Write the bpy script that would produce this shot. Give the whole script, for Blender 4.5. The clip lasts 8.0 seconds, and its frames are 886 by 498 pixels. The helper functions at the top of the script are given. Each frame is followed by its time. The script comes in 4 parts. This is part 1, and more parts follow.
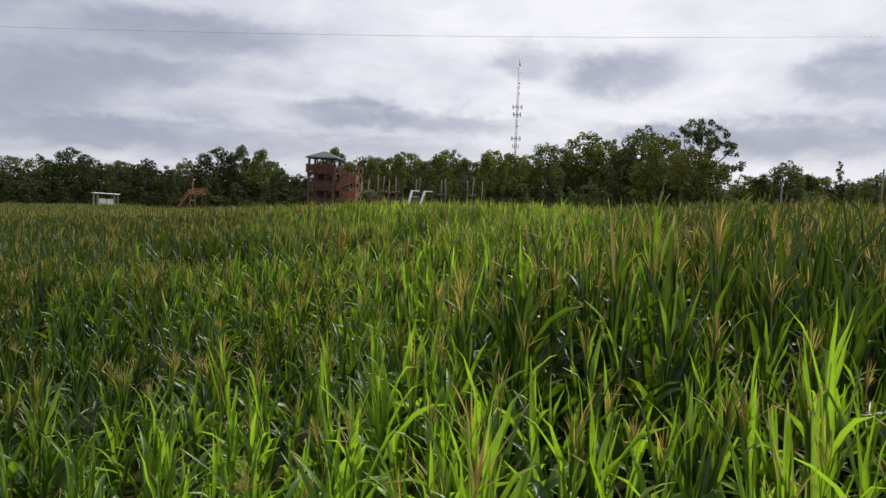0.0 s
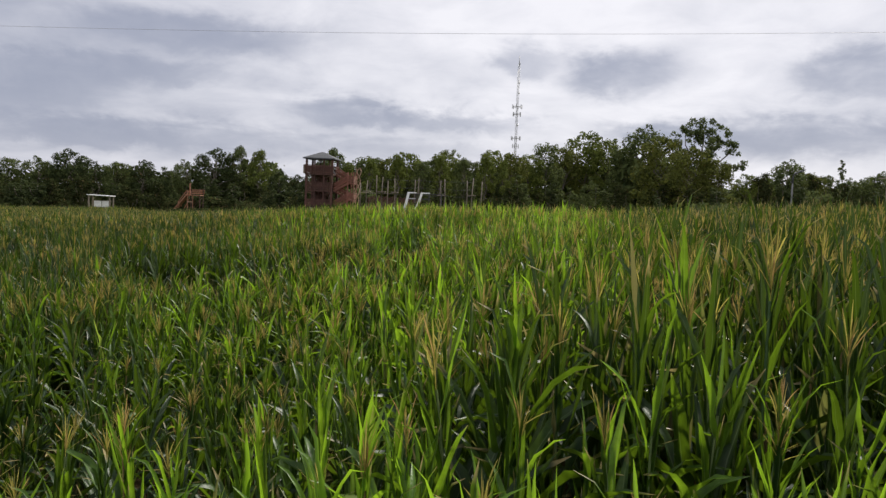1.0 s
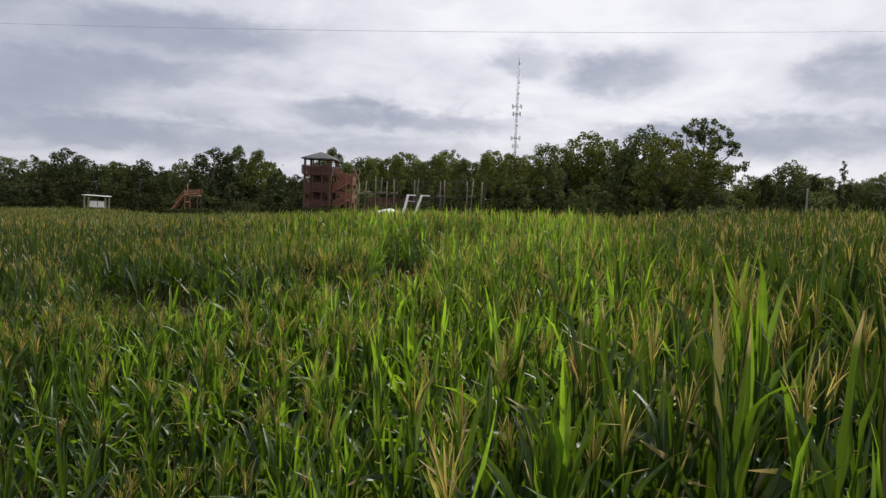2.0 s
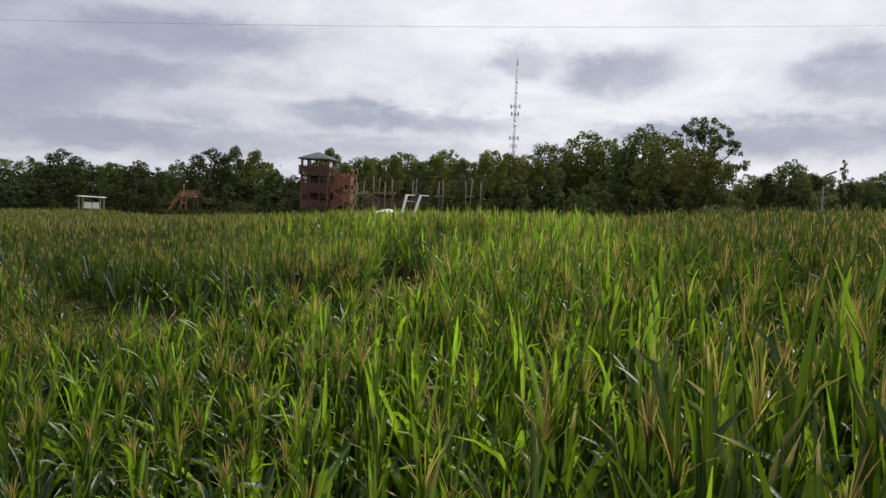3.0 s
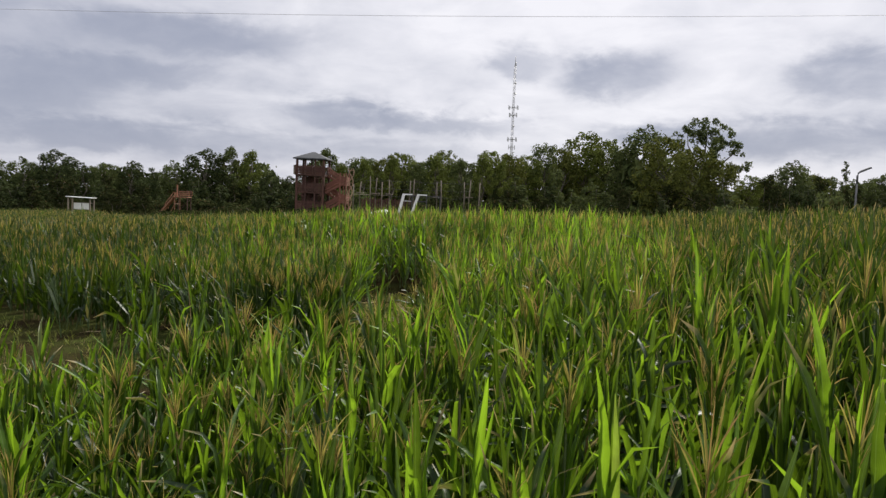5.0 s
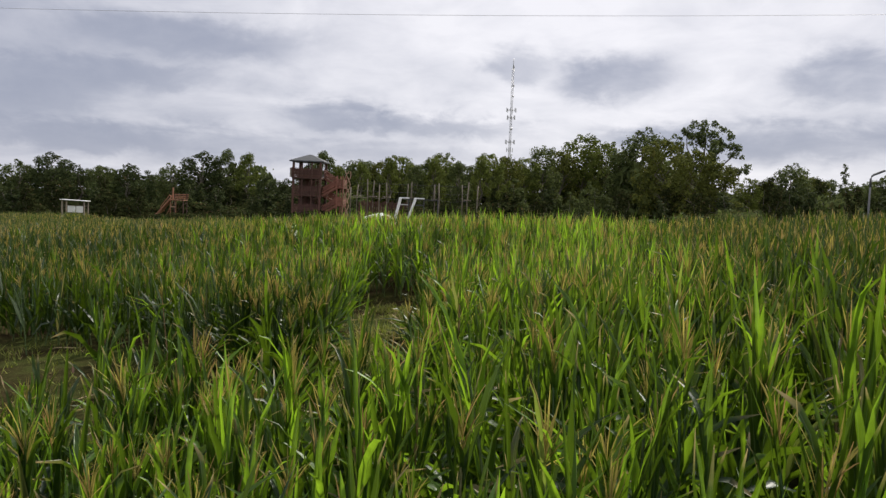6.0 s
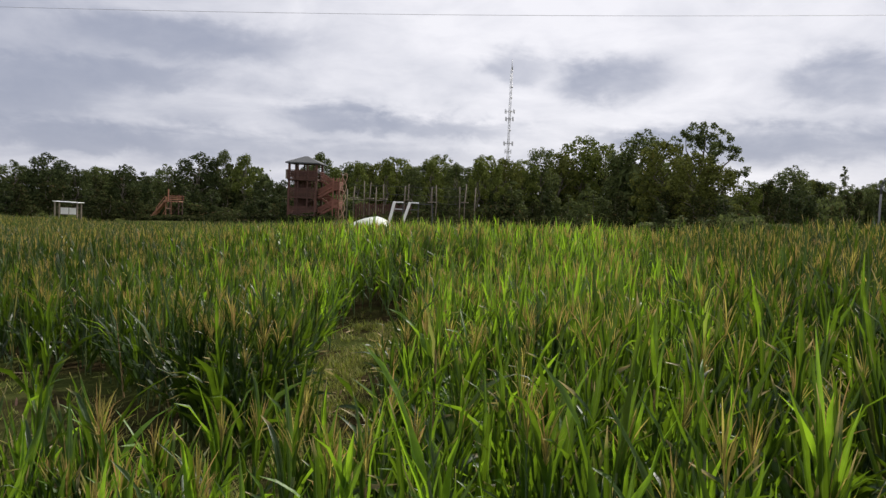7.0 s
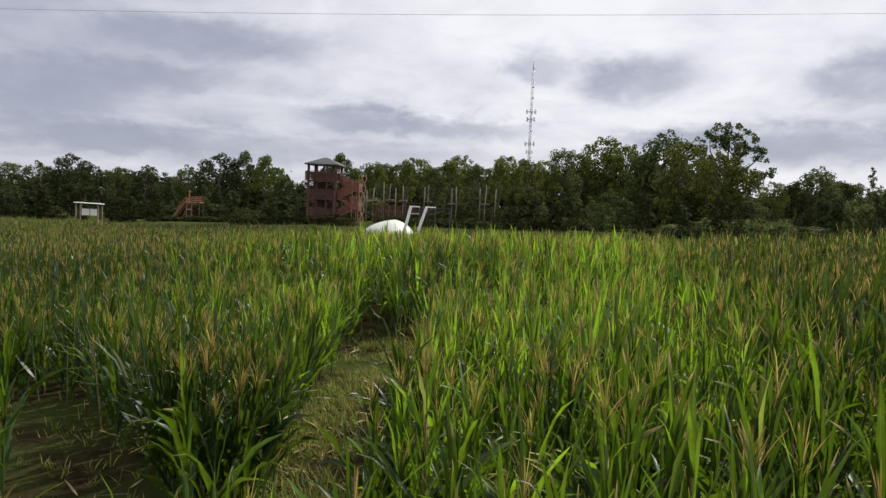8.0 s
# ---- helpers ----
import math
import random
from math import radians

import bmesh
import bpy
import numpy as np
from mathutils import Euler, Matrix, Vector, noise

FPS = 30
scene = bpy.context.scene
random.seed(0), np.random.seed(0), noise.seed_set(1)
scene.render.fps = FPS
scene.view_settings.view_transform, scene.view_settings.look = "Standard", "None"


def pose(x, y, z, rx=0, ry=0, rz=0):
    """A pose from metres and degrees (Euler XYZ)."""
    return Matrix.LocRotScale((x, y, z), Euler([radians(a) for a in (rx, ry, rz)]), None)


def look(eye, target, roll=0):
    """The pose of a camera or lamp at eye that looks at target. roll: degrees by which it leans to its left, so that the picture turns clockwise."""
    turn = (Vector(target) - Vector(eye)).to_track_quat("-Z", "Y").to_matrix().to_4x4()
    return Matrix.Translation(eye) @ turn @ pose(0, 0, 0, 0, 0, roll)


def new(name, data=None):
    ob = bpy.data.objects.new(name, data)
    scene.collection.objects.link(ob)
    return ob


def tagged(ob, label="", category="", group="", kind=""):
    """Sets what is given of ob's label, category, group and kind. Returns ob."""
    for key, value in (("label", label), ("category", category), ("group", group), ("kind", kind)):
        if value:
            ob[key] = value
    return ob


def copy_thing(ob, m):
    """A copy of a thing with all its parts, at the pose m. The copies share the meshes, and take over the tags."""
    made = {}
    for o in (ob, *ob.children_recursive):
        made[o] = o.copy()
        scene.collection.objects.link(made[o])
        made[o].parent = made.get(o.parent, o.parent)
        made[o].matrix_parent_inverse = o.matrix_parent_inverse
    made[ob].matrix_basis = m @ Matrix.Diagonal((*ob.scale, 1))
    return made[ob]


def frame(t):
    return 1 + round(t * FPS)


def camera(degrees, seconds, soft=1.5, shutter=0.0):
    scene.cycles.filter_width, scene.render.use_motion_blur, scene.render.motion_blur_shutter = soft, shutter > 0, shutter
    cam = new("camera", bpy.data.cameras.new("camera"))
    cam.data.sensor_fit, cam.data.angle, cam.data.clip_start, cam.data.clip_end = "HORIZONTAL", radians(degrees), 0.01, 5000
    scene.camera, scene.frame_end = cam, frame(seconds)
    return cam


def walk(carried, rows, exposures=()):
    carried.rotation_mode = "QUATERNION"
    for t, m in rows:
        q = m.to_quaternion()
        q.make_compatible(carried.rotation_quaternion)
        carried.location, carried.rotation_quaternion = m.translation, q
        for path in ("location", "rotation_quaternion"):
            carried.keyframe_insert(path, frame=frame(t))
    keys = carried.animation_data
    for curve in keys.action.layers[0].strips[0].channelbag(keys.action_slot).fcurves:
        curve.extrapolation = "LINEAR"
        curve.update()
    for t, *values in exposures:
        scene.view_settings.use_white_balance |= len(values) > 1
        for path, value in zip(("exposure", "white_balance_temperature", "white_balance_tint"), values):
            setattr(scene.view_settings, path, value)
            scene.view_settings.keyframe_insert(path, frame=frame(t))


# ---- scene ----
cam = camera(59.7, 8.0, 1.4)
PATH = [
    (0, (0.848, 0.766, 2.409), (0.723, 2.758, 2.28), 2.6),
    (0.5, (0.904, 1.44, 2.415), (0.779, 3.432, 2.286), 2.5),
    (1, (0.922, 2.145, 2.541), (0.796, 4.137, 2.412), 2.4),
    (1.5, (0.858, 2.812, 2.679), (0.732, 4.804, 2.549), 2.4),
    (2, (0.769, 3.467, 2.733), (0.645, 5.459, 2.603), 2.5),
    (3.5, (0.505, 5.377, 2.638), (0.387, 7.37, 2.51), 2.3),
    (4, (0.436, 6.006, 2.57), (0.32, 7.998, 2.443), 2.4),
    (4.5, (0.392, 6.658, 2.571), (0.277, 8.651, 2.445), 2.4),
    (6, (0.293, 8.312, 2.629), (0.185, 10.306, 2.512), 2.4),
    (6.5, (0.337, 8.874, 2.726), (0.231, 10.868, 2.612), 2.4),
    (7, (0.414, 9.46, 2.825), (0.31, 11.454, 2.711), 2.5),
    (7.5, (0.487, 9.979, 2.964), (0.378, 11.973, 2.85), 2.6),
    (8, (0.536, 10.471, 3.068), (0.378, 12.462, 2.952), 2.6),
]
walk(cam, [(t, look(eye, target, roll)) for t, eye, target, roll in PATH])

# ---- world, sun, exposure ----
world = bpy.data.worlds.new("overcast_sky")
scene.world = world
world.use_nodes = True
SUN_AZ, SUN_EL = radians(34), radians(43)


def wire_nodes(nt):
    """Small helpers that add nodes to one node tree."""
    def add(kind):
        return nt.nodes.new(kind)

    def put(socket, v):
        if isinstance(v, bpy.types.NodeSocket):
            nt.links.new(v, socket)
        else:
            socket.default_value = v

    def calc(op, a, b=0.0, c=0.0, clamp=False):
        n = add("ShaderNodeMath")
        n.operation, n.use_clamp = op, clamp
        put(n.inputs[0], a)
        put(n.inputs[1], b)
        put(n.inputs[2], c)
        return n.outputs[0]

    def noise_tex(vec, scale, detail=4.0, rough=0.55, distort=0.0):
        n = add("ShaderNodeTexNoise")
        if vec is not None:
            put(n.inputs["Vector"], vec)
        put(n.inputs["Scale"], scale)
        put(n.inputs["Detail"], detail)
        put(n.inputs["Roughness"], rough)
        put(n.inputs["Distortion"], distort)
        return n.outputs["Fac"]

    def blend(fac, a, b):
        n = add("ShaderNodeMix")
        n.data_type = "RGBA"
        put(n.inputs[0], fac)
        put(n.inputs[6], a)
        put(n.inputs[7], b)
        return n.outputs[2]

    return add, put, calc, noise_tex, blend


def build_sky():
    nt = world.node_tree
    nt.nodes.clear()
    add, put, calc, noise_tex, blend = wire_nodes(nt)
    way = add("ShaderNodeTexCoord").outputs["Generated"]
    sep = add("ShaderNodeSeparateXYZ")
    put(sep.inputs[0], way)
    x, y, z = sep.outputs
    # a flat cloud layer seen from below
    low = calc("ADD", calc("MAXIMUM", z, 0.0), 0.22)
    layer = add("ShaderNodeCombineXYZ")
    put(layer.inputs[0], calc("DIVIDE", x, low))
    put(layer.inputs[1], calc("DIVIDE", y, low))
    puffs = noise_tex(layer.outputs[0], 0.9, 7.0, 0.52, 0.5)
    wisps = noise_tex(layer.outputs[0], 3.1, 6.0, 0.58, 0.4)
    bearing, height = calc("ARCTAN2", x, y), calc("ARCSINE", z)
    round_way = add("ShaderNodeCombineXYZ")
    put(round_way.inputs[0], bearing)
    put(round_way.inputs[1], calc("MULTIPLY", height, 1.7))
    billow = noise_tex(round_way.outputs[0], 13.0, 6.0, 0.58, 0.2)
    swirl = noise_tex(round_way.outputs[0], 21.0, 5.0, 0.6, 0.3)
    az = calc("ADD", bearing, calc("MULTIPLY", calc("SUBTRACT", puffs, 0.5), 0.05))
    az = calc("MULTIPLY_ADD", calc("SUBTRACT", billow, 0.5), 0.085, az)
    el = calc("ADD", height, calc("MULTIPLY", calc("SUBTRACT", wisps, 0.5), 0.03))
    el = calc("MULTIPLY_ADD", calc("SUBTRACT", swirl, 0.5), 0.045, el)
    dark = 0.0
    # grey cloud bellies: bearing, height, half-width, half-height, depth of grey
    for a, e, ra, re, k in ((0.025, 0.179, 0.040, 0.022, 0.62), (0.139, 0.164, 0.070, 0.028, 0.72),
                            (0.412, 0.160, 0.070, 0.034, 0.72), (0.352, 0.089, 0.19, 0.026, 0.62),
                            (0.205, 0.088, 0.07, 0.018, 0.40), (-0.195, 0.104, 0.080, 0.020, 0.55),
                            (-0.06, 0.098, 0.11, 0.015, 0.50), (-0.36, 0.187, 0.12, 0.026, 0.48), (-0.55, 0.15, 0.20, 0.10, 0.24),
                            (-0.56, 0.115, 0.10, 0.026, 0.45), (-0.42, 0.140, 0.10, 0.016, 0.35),
                            (-0.25, 0.060, 0.30, 0.022, 0.34), (-0.52, 0.062, 0.10, 0.020, 0.30)):
        u = calc("DIVIDE", calc("SUBTRACT", az, a), ra)
        v = calc("DIVIDE", calc("SUBTRACT", el, e), re)
        d = calc("POWER", calc("ADD", calc("MULTIPLY", u, u), calc("MULTIPLY", v, v)), 1.6)
        grey = calc("MULTIPLY", calc("EXPONENT", calc("MULTIPLY", d, -1.0)), calc("MULTIPLY_ADD", billow, 1.2, 0.36))
        dark = calc("MULTIPLY_ADD", grey, k, dark)
    # the brighter veil in front of the sun
    gu = calc("DIVIDE", calc("SUBTRACT", az, 0.16), 0.48)
    gv = calc("DIVIDE", calc("SUBTRACT", el, 0.32), 0.42)
    veil = calc("EXPONENT", calc("MULTIPLY", calc("ADD", calc("MULTIPLY", gu, gu), calc("MULTIPLY", gv, gv)), -1.0))
    fac = calc("MULTIPLY_ADD", calc("SUBTRACT", puffs, 0.5), 0.62, 0.45)
    fac = calc("MULTIPLY_ADD", calc("SUBTRACT", wisps, 0.5), 0.80, fac)
    fac = calc("MULTIPLY_ADD", veil, 0.56, fac)
    lit = calc("MULTIPLY_ADD", y, -0.54, 0.0, clamp=True)
    fac = calc("ADD", fac, lit)
    fac = calc("MULTIPLY_ADD", calc("SUBTRACT", billow, 0.5), 0.22, fac)
    fac = calc("SUBTRACT", fac, dark)
    fac = calc("SMOOTH_MAX", fac, calc("MULTIPLY", swirl, 0.22), 0.25)
    fac = calc("MINIMUM", fac, 1.0)
    cloud = blend(fac, (0.32, 0.35, 0.46, 1), (0.945, 0.935, 0.99, 1))
    sky = add("ShaderNodeTexSky")
    sky.sky_type, sky.sun_disc = "NISHITA", False
    sky.sun_elevation, sky.sun_rotation = SUN_EL, SUN_AZ
    thin = add("ShaderNodeVectorMath")
    thin.operation = "SCALE"
    put(thin.inputs[0], sky.outputs[0])
    put(thin.inputs["Scale"], 0.08)
    back = add("ShaderNodeBackground")
    put(back.inputs["Color"], blend(0.94, thin.outputs[0], cloud))
    put(back.inputs["Strength"], 1.0)
    put(add("ShaderNodeOutputWorld").inputs["Surface"], back.outputs[0])


build_sky()
sun = new("sun", bpy.data.lights.new("sun", "SUN"))
sun.data.energy, sun.data.angle, sun.data.color = 5.0, radians(2.5), (1.0, 0.95, 0.86)
sun.matrix_world = look((math.sin(SUN_AZ) * math.cos(SUN_EL) * 60, math.cos(SUN_AZ) * math.cos(SUN_EL) * 60, math.sin(SUN_EL) * 60), (0, 0, 0))
scene.view_settings.exposure = 0.0


# ---- materials ----
def material(name, c1, c2, scale=3.0, fine=40.0, rough=0.7, bump=0.3, metal=0.0, sheen=0.0, object_mix=0.0, stain=None):
    """A surface whose colour wanders between c1 and c2 at two sizes, with fine relief."""
    m = bpy.data.materials.new(name)
    m.use_nodes = True
    nt = m.node_tree
    add, put, calc, noise_tex, blend = wire_nodes(nt)
    bs = nt.nodes["Principled BSDF"]
    where = add("ShaderNodeTexCoord").outputs["Object"]
    big = noise_tex(where, scale, 5.0)
    small = noise_tex(where, fine, 4.0, 0.65)
    f = calc("MULTIPLY_ADD", calc("SUBTRACT", big, 0.5), 2.2, 0.5)
    f = calc("MULTIPLY_ADD", calc("SUBTRACT", small, 0.5), 1.1, f, clamp=True)
    col = blend(f, (*c1, 1), (*c2, 1))
    if object_mix:
        info = add("ShaderNodeObjectInfo")
        hsv = add("ShaderNodeHueSaturation")
        put(hsv.inputs["Value"], calc("MULTIPLY_ADD", info.outputs["Random"], object_mix, 1 - object_mix / 2))
        put(hsv.inputs["Color"], col)
        col = hsv.outputs[0]
    if stain:
        spots = calc("MULTIPLY_ADD", calc("SUBTRACT", noise_tex(where, scale * 0.35, 3.0), 0.54), 7.0, 0.0, clamp=True)
        col = blend(spots, col, (*stain, 1))
    put(bs.inputs["Base Color"], col)
    put(bs.inputs["Roughness"], calc("MULTIPLY_ADD", small, 0.25, rough - 0.12))
    put(bs.inputs["Metallic"], metal)
    if bump:
        b = add("ShaderNodeBump")
        put(b.inputs["Strength"], bump)
        put(b.inputs["Distance"], 0.02)
        put(b.inputs["Height"], small)
        put(bs.inputs["Normal"], b.outputs[0])
    return m


def leaf_material(name, dark, bright, glow, dry, dry_part, through_part, rough, vein_scale, gloss=0.5, patch=0.0, ribbed=False):
    """Foliage: each leaf has its own green, some are dry, and light comes through."""
    m = bpy.data.materials.new(name)
    m.use_nodes = True
    nt = m.node_tree
    add, put, calc, noise_tex, blend = wire_nodes(nt)
    bs = nt.nodes["Principled BSDF"]
    island = add("ShaderNodeNewGeometry").outputs["Random Per Island"]
    own = add("ShaderNodeObjectInfo").outputs["Random"]
    mixed = calc("FRACT", calc("ADD", island, calc("MULTIPLY", own, 3.7)))
    where = add("ShaderNodeTexCoord").outputs["Object"]
    mottle = noise_tex(where, vein_scale, 4.0, 0.6)
    f = calc("MULTIPLY_ADD", calc("SUBTRACT", mottle, 0.5), 0.9, mixed, clamp=True)
    if patch:               # stands of paler and of darker plants, a few metres across
        shift = add("ShaderNodeVectorMath")
        put(shift.inputs[0], add("ShaderNodeNewGeometry").outputs["Position"])
        put(shift.inputs[1], (11.3, 4.1, 2.0))
        wide = noise_tex(shift.outputs[0], 0.33, 2.0, 0.5)
        f = calc("MULTIPLY_ADD", calc("SUBTRACT", wide, 0.5), patch, f, clamp=True)
        # taller corn up the slope is deeper green, with side falloff painted in
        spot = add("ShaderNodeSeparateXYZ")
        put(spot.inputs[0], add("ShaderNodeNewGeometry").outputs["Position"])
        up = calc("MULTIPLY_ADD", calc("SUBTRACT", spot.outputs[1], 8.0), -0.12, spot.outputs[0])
        rich_dim = calc("MULTIPLY", calc("MULTIPLY_ADD", up, 0.48, -0.78, clamp=True), calc("MULTIPLY_ADD", spot.outputs[1], 0.6, -3.0, clamp=True))
        # lens falloff on the west side, painted as darker leaves
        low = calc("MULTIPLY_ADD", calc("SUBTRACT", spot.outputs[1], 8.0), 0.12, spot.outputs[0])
        rich_dim = calc("MAXIMUM", rich_dim, calc("MULTIPLY", calc("MULTIPLY_ADD", low, -0.18, -0.25, clamp=True), 0.86))
        # darker rows on this side of the maze, more so away from the middle
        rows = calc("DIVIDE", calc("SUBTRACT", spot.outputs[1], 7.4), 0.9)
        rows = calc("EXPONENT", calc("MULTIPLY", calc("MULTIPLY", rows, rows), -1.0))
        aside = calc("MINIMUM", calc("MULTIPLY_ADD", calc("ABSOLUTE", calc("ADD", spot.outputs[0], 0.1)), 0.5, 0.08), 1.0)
        rich_dim = calc("MAXIMUM", rich_dim, calc("MULTIPLY", rows, aside))
        # the lush stand between the clearing and the path is darker too
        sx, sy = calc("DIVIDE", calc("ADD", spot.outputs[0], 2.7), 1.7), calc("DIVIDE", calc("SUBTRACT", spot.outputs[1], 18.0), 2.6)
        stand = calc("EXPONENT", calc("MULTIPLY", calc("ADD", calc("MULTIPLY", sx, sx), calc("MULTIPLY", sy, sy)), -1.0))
        rich_dim = calc("MAXIMUM", rich_dim, calc("MULTIPLY", stand, 0.8))
        f = calc("MULTIPLY_ADD", rich_dim, -0.92, f, clamp=True)
        # paler leaves in the first rows
        f = calc("ADD", f, calc("MULTIPLY", calc("MULTIPLY_ADD", spot.outputs[1], -0.8, 5.2, clamp=True), 0.34), clamp=True)
        pale = add("ShaderNodeAttribute")
        pale.attribute_name = "tone"
        f = calc("ADD", f, pale.outputs["Fac"], clamp=True)
        f = calc("POWER", f, 1.6)
    rich_dim_leaf = rich_dim if patch else 0.0
    rib = None
    if ribbed:              # a pale midrib, fine parallel veins and a drying tip
        at = add("ShaderNodeAttribute")
        at.attribute_name = "across"
        tip = add("ShaderNodeAttribute")
        tip.attribute_name = "along"
        off = calc("ABSOLUTE", calc("SUBTRACT", at.outputs["Fac"], 0.5))
        there = calc("GREATER_THAN", at.outputs["Fac"], 0.0001)
        rib = calc("MULTIPLY", calc("MULTIPLY_ADD", off, -16.0, 1.0, clamp=True), there)
        veins = calc("MULTIPLY", calc("SINE", calc("MULTIPLY", at.outputs["Fac"], 75.0)), 0.05)
        f = calc("ADD", f, calc("MULTIPLY", veins, there), clamp=True)
        tan_tip = calc("MULTIPLY", calc("SUBTRACT", calc("ADD", tip.outputs["Fac"], calc("MULTIPLY", mottle, 0.25)), calc("MULTIPLY_ADD", mixed, 0.28, 0.92)), 8.0, clamp=True)
    green = blend(f, (*dark, 1), (*bright, 1))
    old = calc("MULTIPLY", calc("SUBTRACT", calc("FRACT", calc("MULTIPLY", mixed, 13.7)), 1 - dry_part), 14.0, clamp=True)
    col = blend(old, green, (*dry, 1))
    if ribbed:
        old = calc("MAXIMUM", old, tan_tip)
        col = blend(calc("MULTIPLY", rib, 0.7), blend(old, green, (*dry, 1)), (0.22, 0.29, 0.12, 1))
    put(bs.inputs["Base Color"], col)
    put(bs.inputs["Roughness"], calc("MULTIPLY_ADD", mottle, 0.3, rough - 0.15))
    put(bs.inputs["Specular IOR Level"], gloss)
    b = add("ShaderNodeBump")
    put(b.inputs["Strength"], 0.25)
    put(b.inputs["Distance"], 0.01)
    put(b.inputs["Height"], noise_tex(where, vein_scale * 6, 2.0))
    put(bs.inputs["Normal"], b.outputs[0])
    tr = add("ShaderNodeBsdfTranslucent")
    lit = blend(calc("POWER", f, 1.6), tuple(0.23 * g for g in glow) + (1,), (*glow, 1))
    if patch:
        # the painted side falloff also cuts the colour of light coming through
        lit = blend(calc("MULTIPLY", rich_dim_leaf, 0.88), lit, tuple(0.12 * g for g in glow) + (1,))
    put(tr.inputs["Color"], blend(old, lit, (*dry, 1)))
    mix = add("ShaderNodeMixShader")
    put(mix.inputs[0], through_part)
    put(mix.inputs[1], bs.outputs[0])
    put(mix.inputs[2], tr.outputs[0])
    put(nt.nodes["Material Output"].inputs["Surface"], mix.outputs[0])
    return m


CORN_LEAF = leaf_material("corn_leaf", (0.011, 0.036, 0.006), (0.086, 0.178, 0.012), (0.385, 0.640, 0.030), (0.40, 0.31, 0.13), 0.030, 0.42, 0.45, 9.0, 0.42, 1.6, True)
CORN_STALK = leaf_material("corn_stalk", (0.05, 0.10, 0.03), (0.14, 0.18, 0.06), (0.2, 0.3, 0.05), (0.26, 0.18, 0.08), 0.20, 0.05, 0.6, 12.0)
CORN_TASSEL = leaf_material("corn_tassel", (0.27, 0.225, 0.065), (0.52, 0.435, 0.125), (0.56, 0.47, 0.10), (0.42, 0.27, 0.10), 0.22, 0.42, 0.8, 30.0, 0.15)
TREE_LEAF = leaf_material("tree_leaf", (0.056, 0.080, 0.018), (0.165, 0.190, 0.040), (0.28, 0.34, 0.07), (0.13, 0.10, 0.03), 0.05, 0.25, 0.85, 1.0, 0.10)
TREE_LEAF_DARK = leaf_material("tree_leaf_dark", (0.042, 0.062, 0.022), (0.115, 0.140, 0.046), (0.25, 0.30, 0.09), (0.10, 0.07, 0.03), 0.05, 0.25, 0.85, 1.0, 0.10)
# dimmed copy of the tree greens: the west side's falloff is in the colour
DIMMED_LEAF = leaf_material("dimmed_leaf", (0.026, 0.039, 0.016), (0.072, 0.092, 0.032), (0.10, 0.125, 0.035), (0.10, 0.07, 0.03), 0.06, 0.22, 0.85, 1.0, 0.08)
TREE_LEAF_WARM = leaf_material("tree_leaf_warm", (0.062, 0.078, 0.018), (0.155, 0.168, 0.036), (0.22, 0.24, 0.05), (0.15, 0.10, 0.03), 0.05, 0.25, 0.85, 1.0, 0.10)
# leaf colour kept near black to stand in for shade low in the wood
SHADED_UNDERGROWTH = leaf_material("shaded_undergrowth", (0.020, 0.028, 0.012), (0.060, 0.070, 0.026), (0.08, 0.09, 0.03), (0.10, 0.075, 0.035), 0.10, 0.2, 0.98, 1.0, 0.0)
WEED = leaf_material("weed", (0.11, 0.145, 0.026), (0.30, 0.32, 0.07), (0.38, 0.43, 0.07), (0.34, 0.27, 0.13), 0.14, 0.3, 0.7, 20.0, 0.2)
ROUGH = leaf_material("rough_grass", (0.020, 0.034, 0.010), (0.070, 0.085, 0.026), (0.08, 0.10, 0.02), (0.14, 0.11, 0.05), 0.15, 0.2, 0.8, 6.0, 0.15)
STRAW = leaf_material("straw", (0.22, 0.15, 0.08), (0.42, 0.33, 0.18), (0.3, 0.22, 0.1), (0.14, 0.08, 0.05), 0.25, 0.1, 0.8, 20.0, 0.2)
BARK = material("bark", (0.07, 0.055, 0.04), (0.19, 0.165, 0.135), 1.5, 12.0, 0.9, 0.8)
RED_WOOD = material("red_stained_wood", (0.050, 0.022, 0.015), (0.115, 0.049, 0.034), 0.8, 14.0, 0.75, 0.4, object_mix=0.35)
STAIR_WOOD = material("warm_stained_wood", (0.13, 0.050, 0.032), (0.25, 0.10, 0.066), 0.8, 14.0, 0.75, 0.4, object_mix=0.35)
ORANGE_WOOD = material("orange_stained_wood", (0.22, 0.092, 0.048), (0.38, 0.18, 0.10), 0.8, 14.0, 0.7, 0.4, object_mix=0.25)
TAN_WOOD = material("tan_weathered_wood", (0.26, 0.15, 0.09), (0.44, 0.29, 0.19), 0.8, 14.0, 0.8, 0.4, object_mix=0.2)
GREY_WOOD = material("weathered_wood", (0.12, 0.098, 0.075), (0.30, 0.25, 0.19), 0.6, 12.0, 0.85, 0.5, object_mix=0.4)
ROOF_METAL = material("grey_roof_metal", (0.045, 0.048, 0.054), (0.085, 0.09, 0.098), 0.5, 8.0, 0.75, 0.1, 0.0)
WHITE_PAINT = material("white_paint", (0.80, 0.80, 0.78), (0.88, 0.88, 0.86), 1.2, 22.0, 0.5, 0.1)
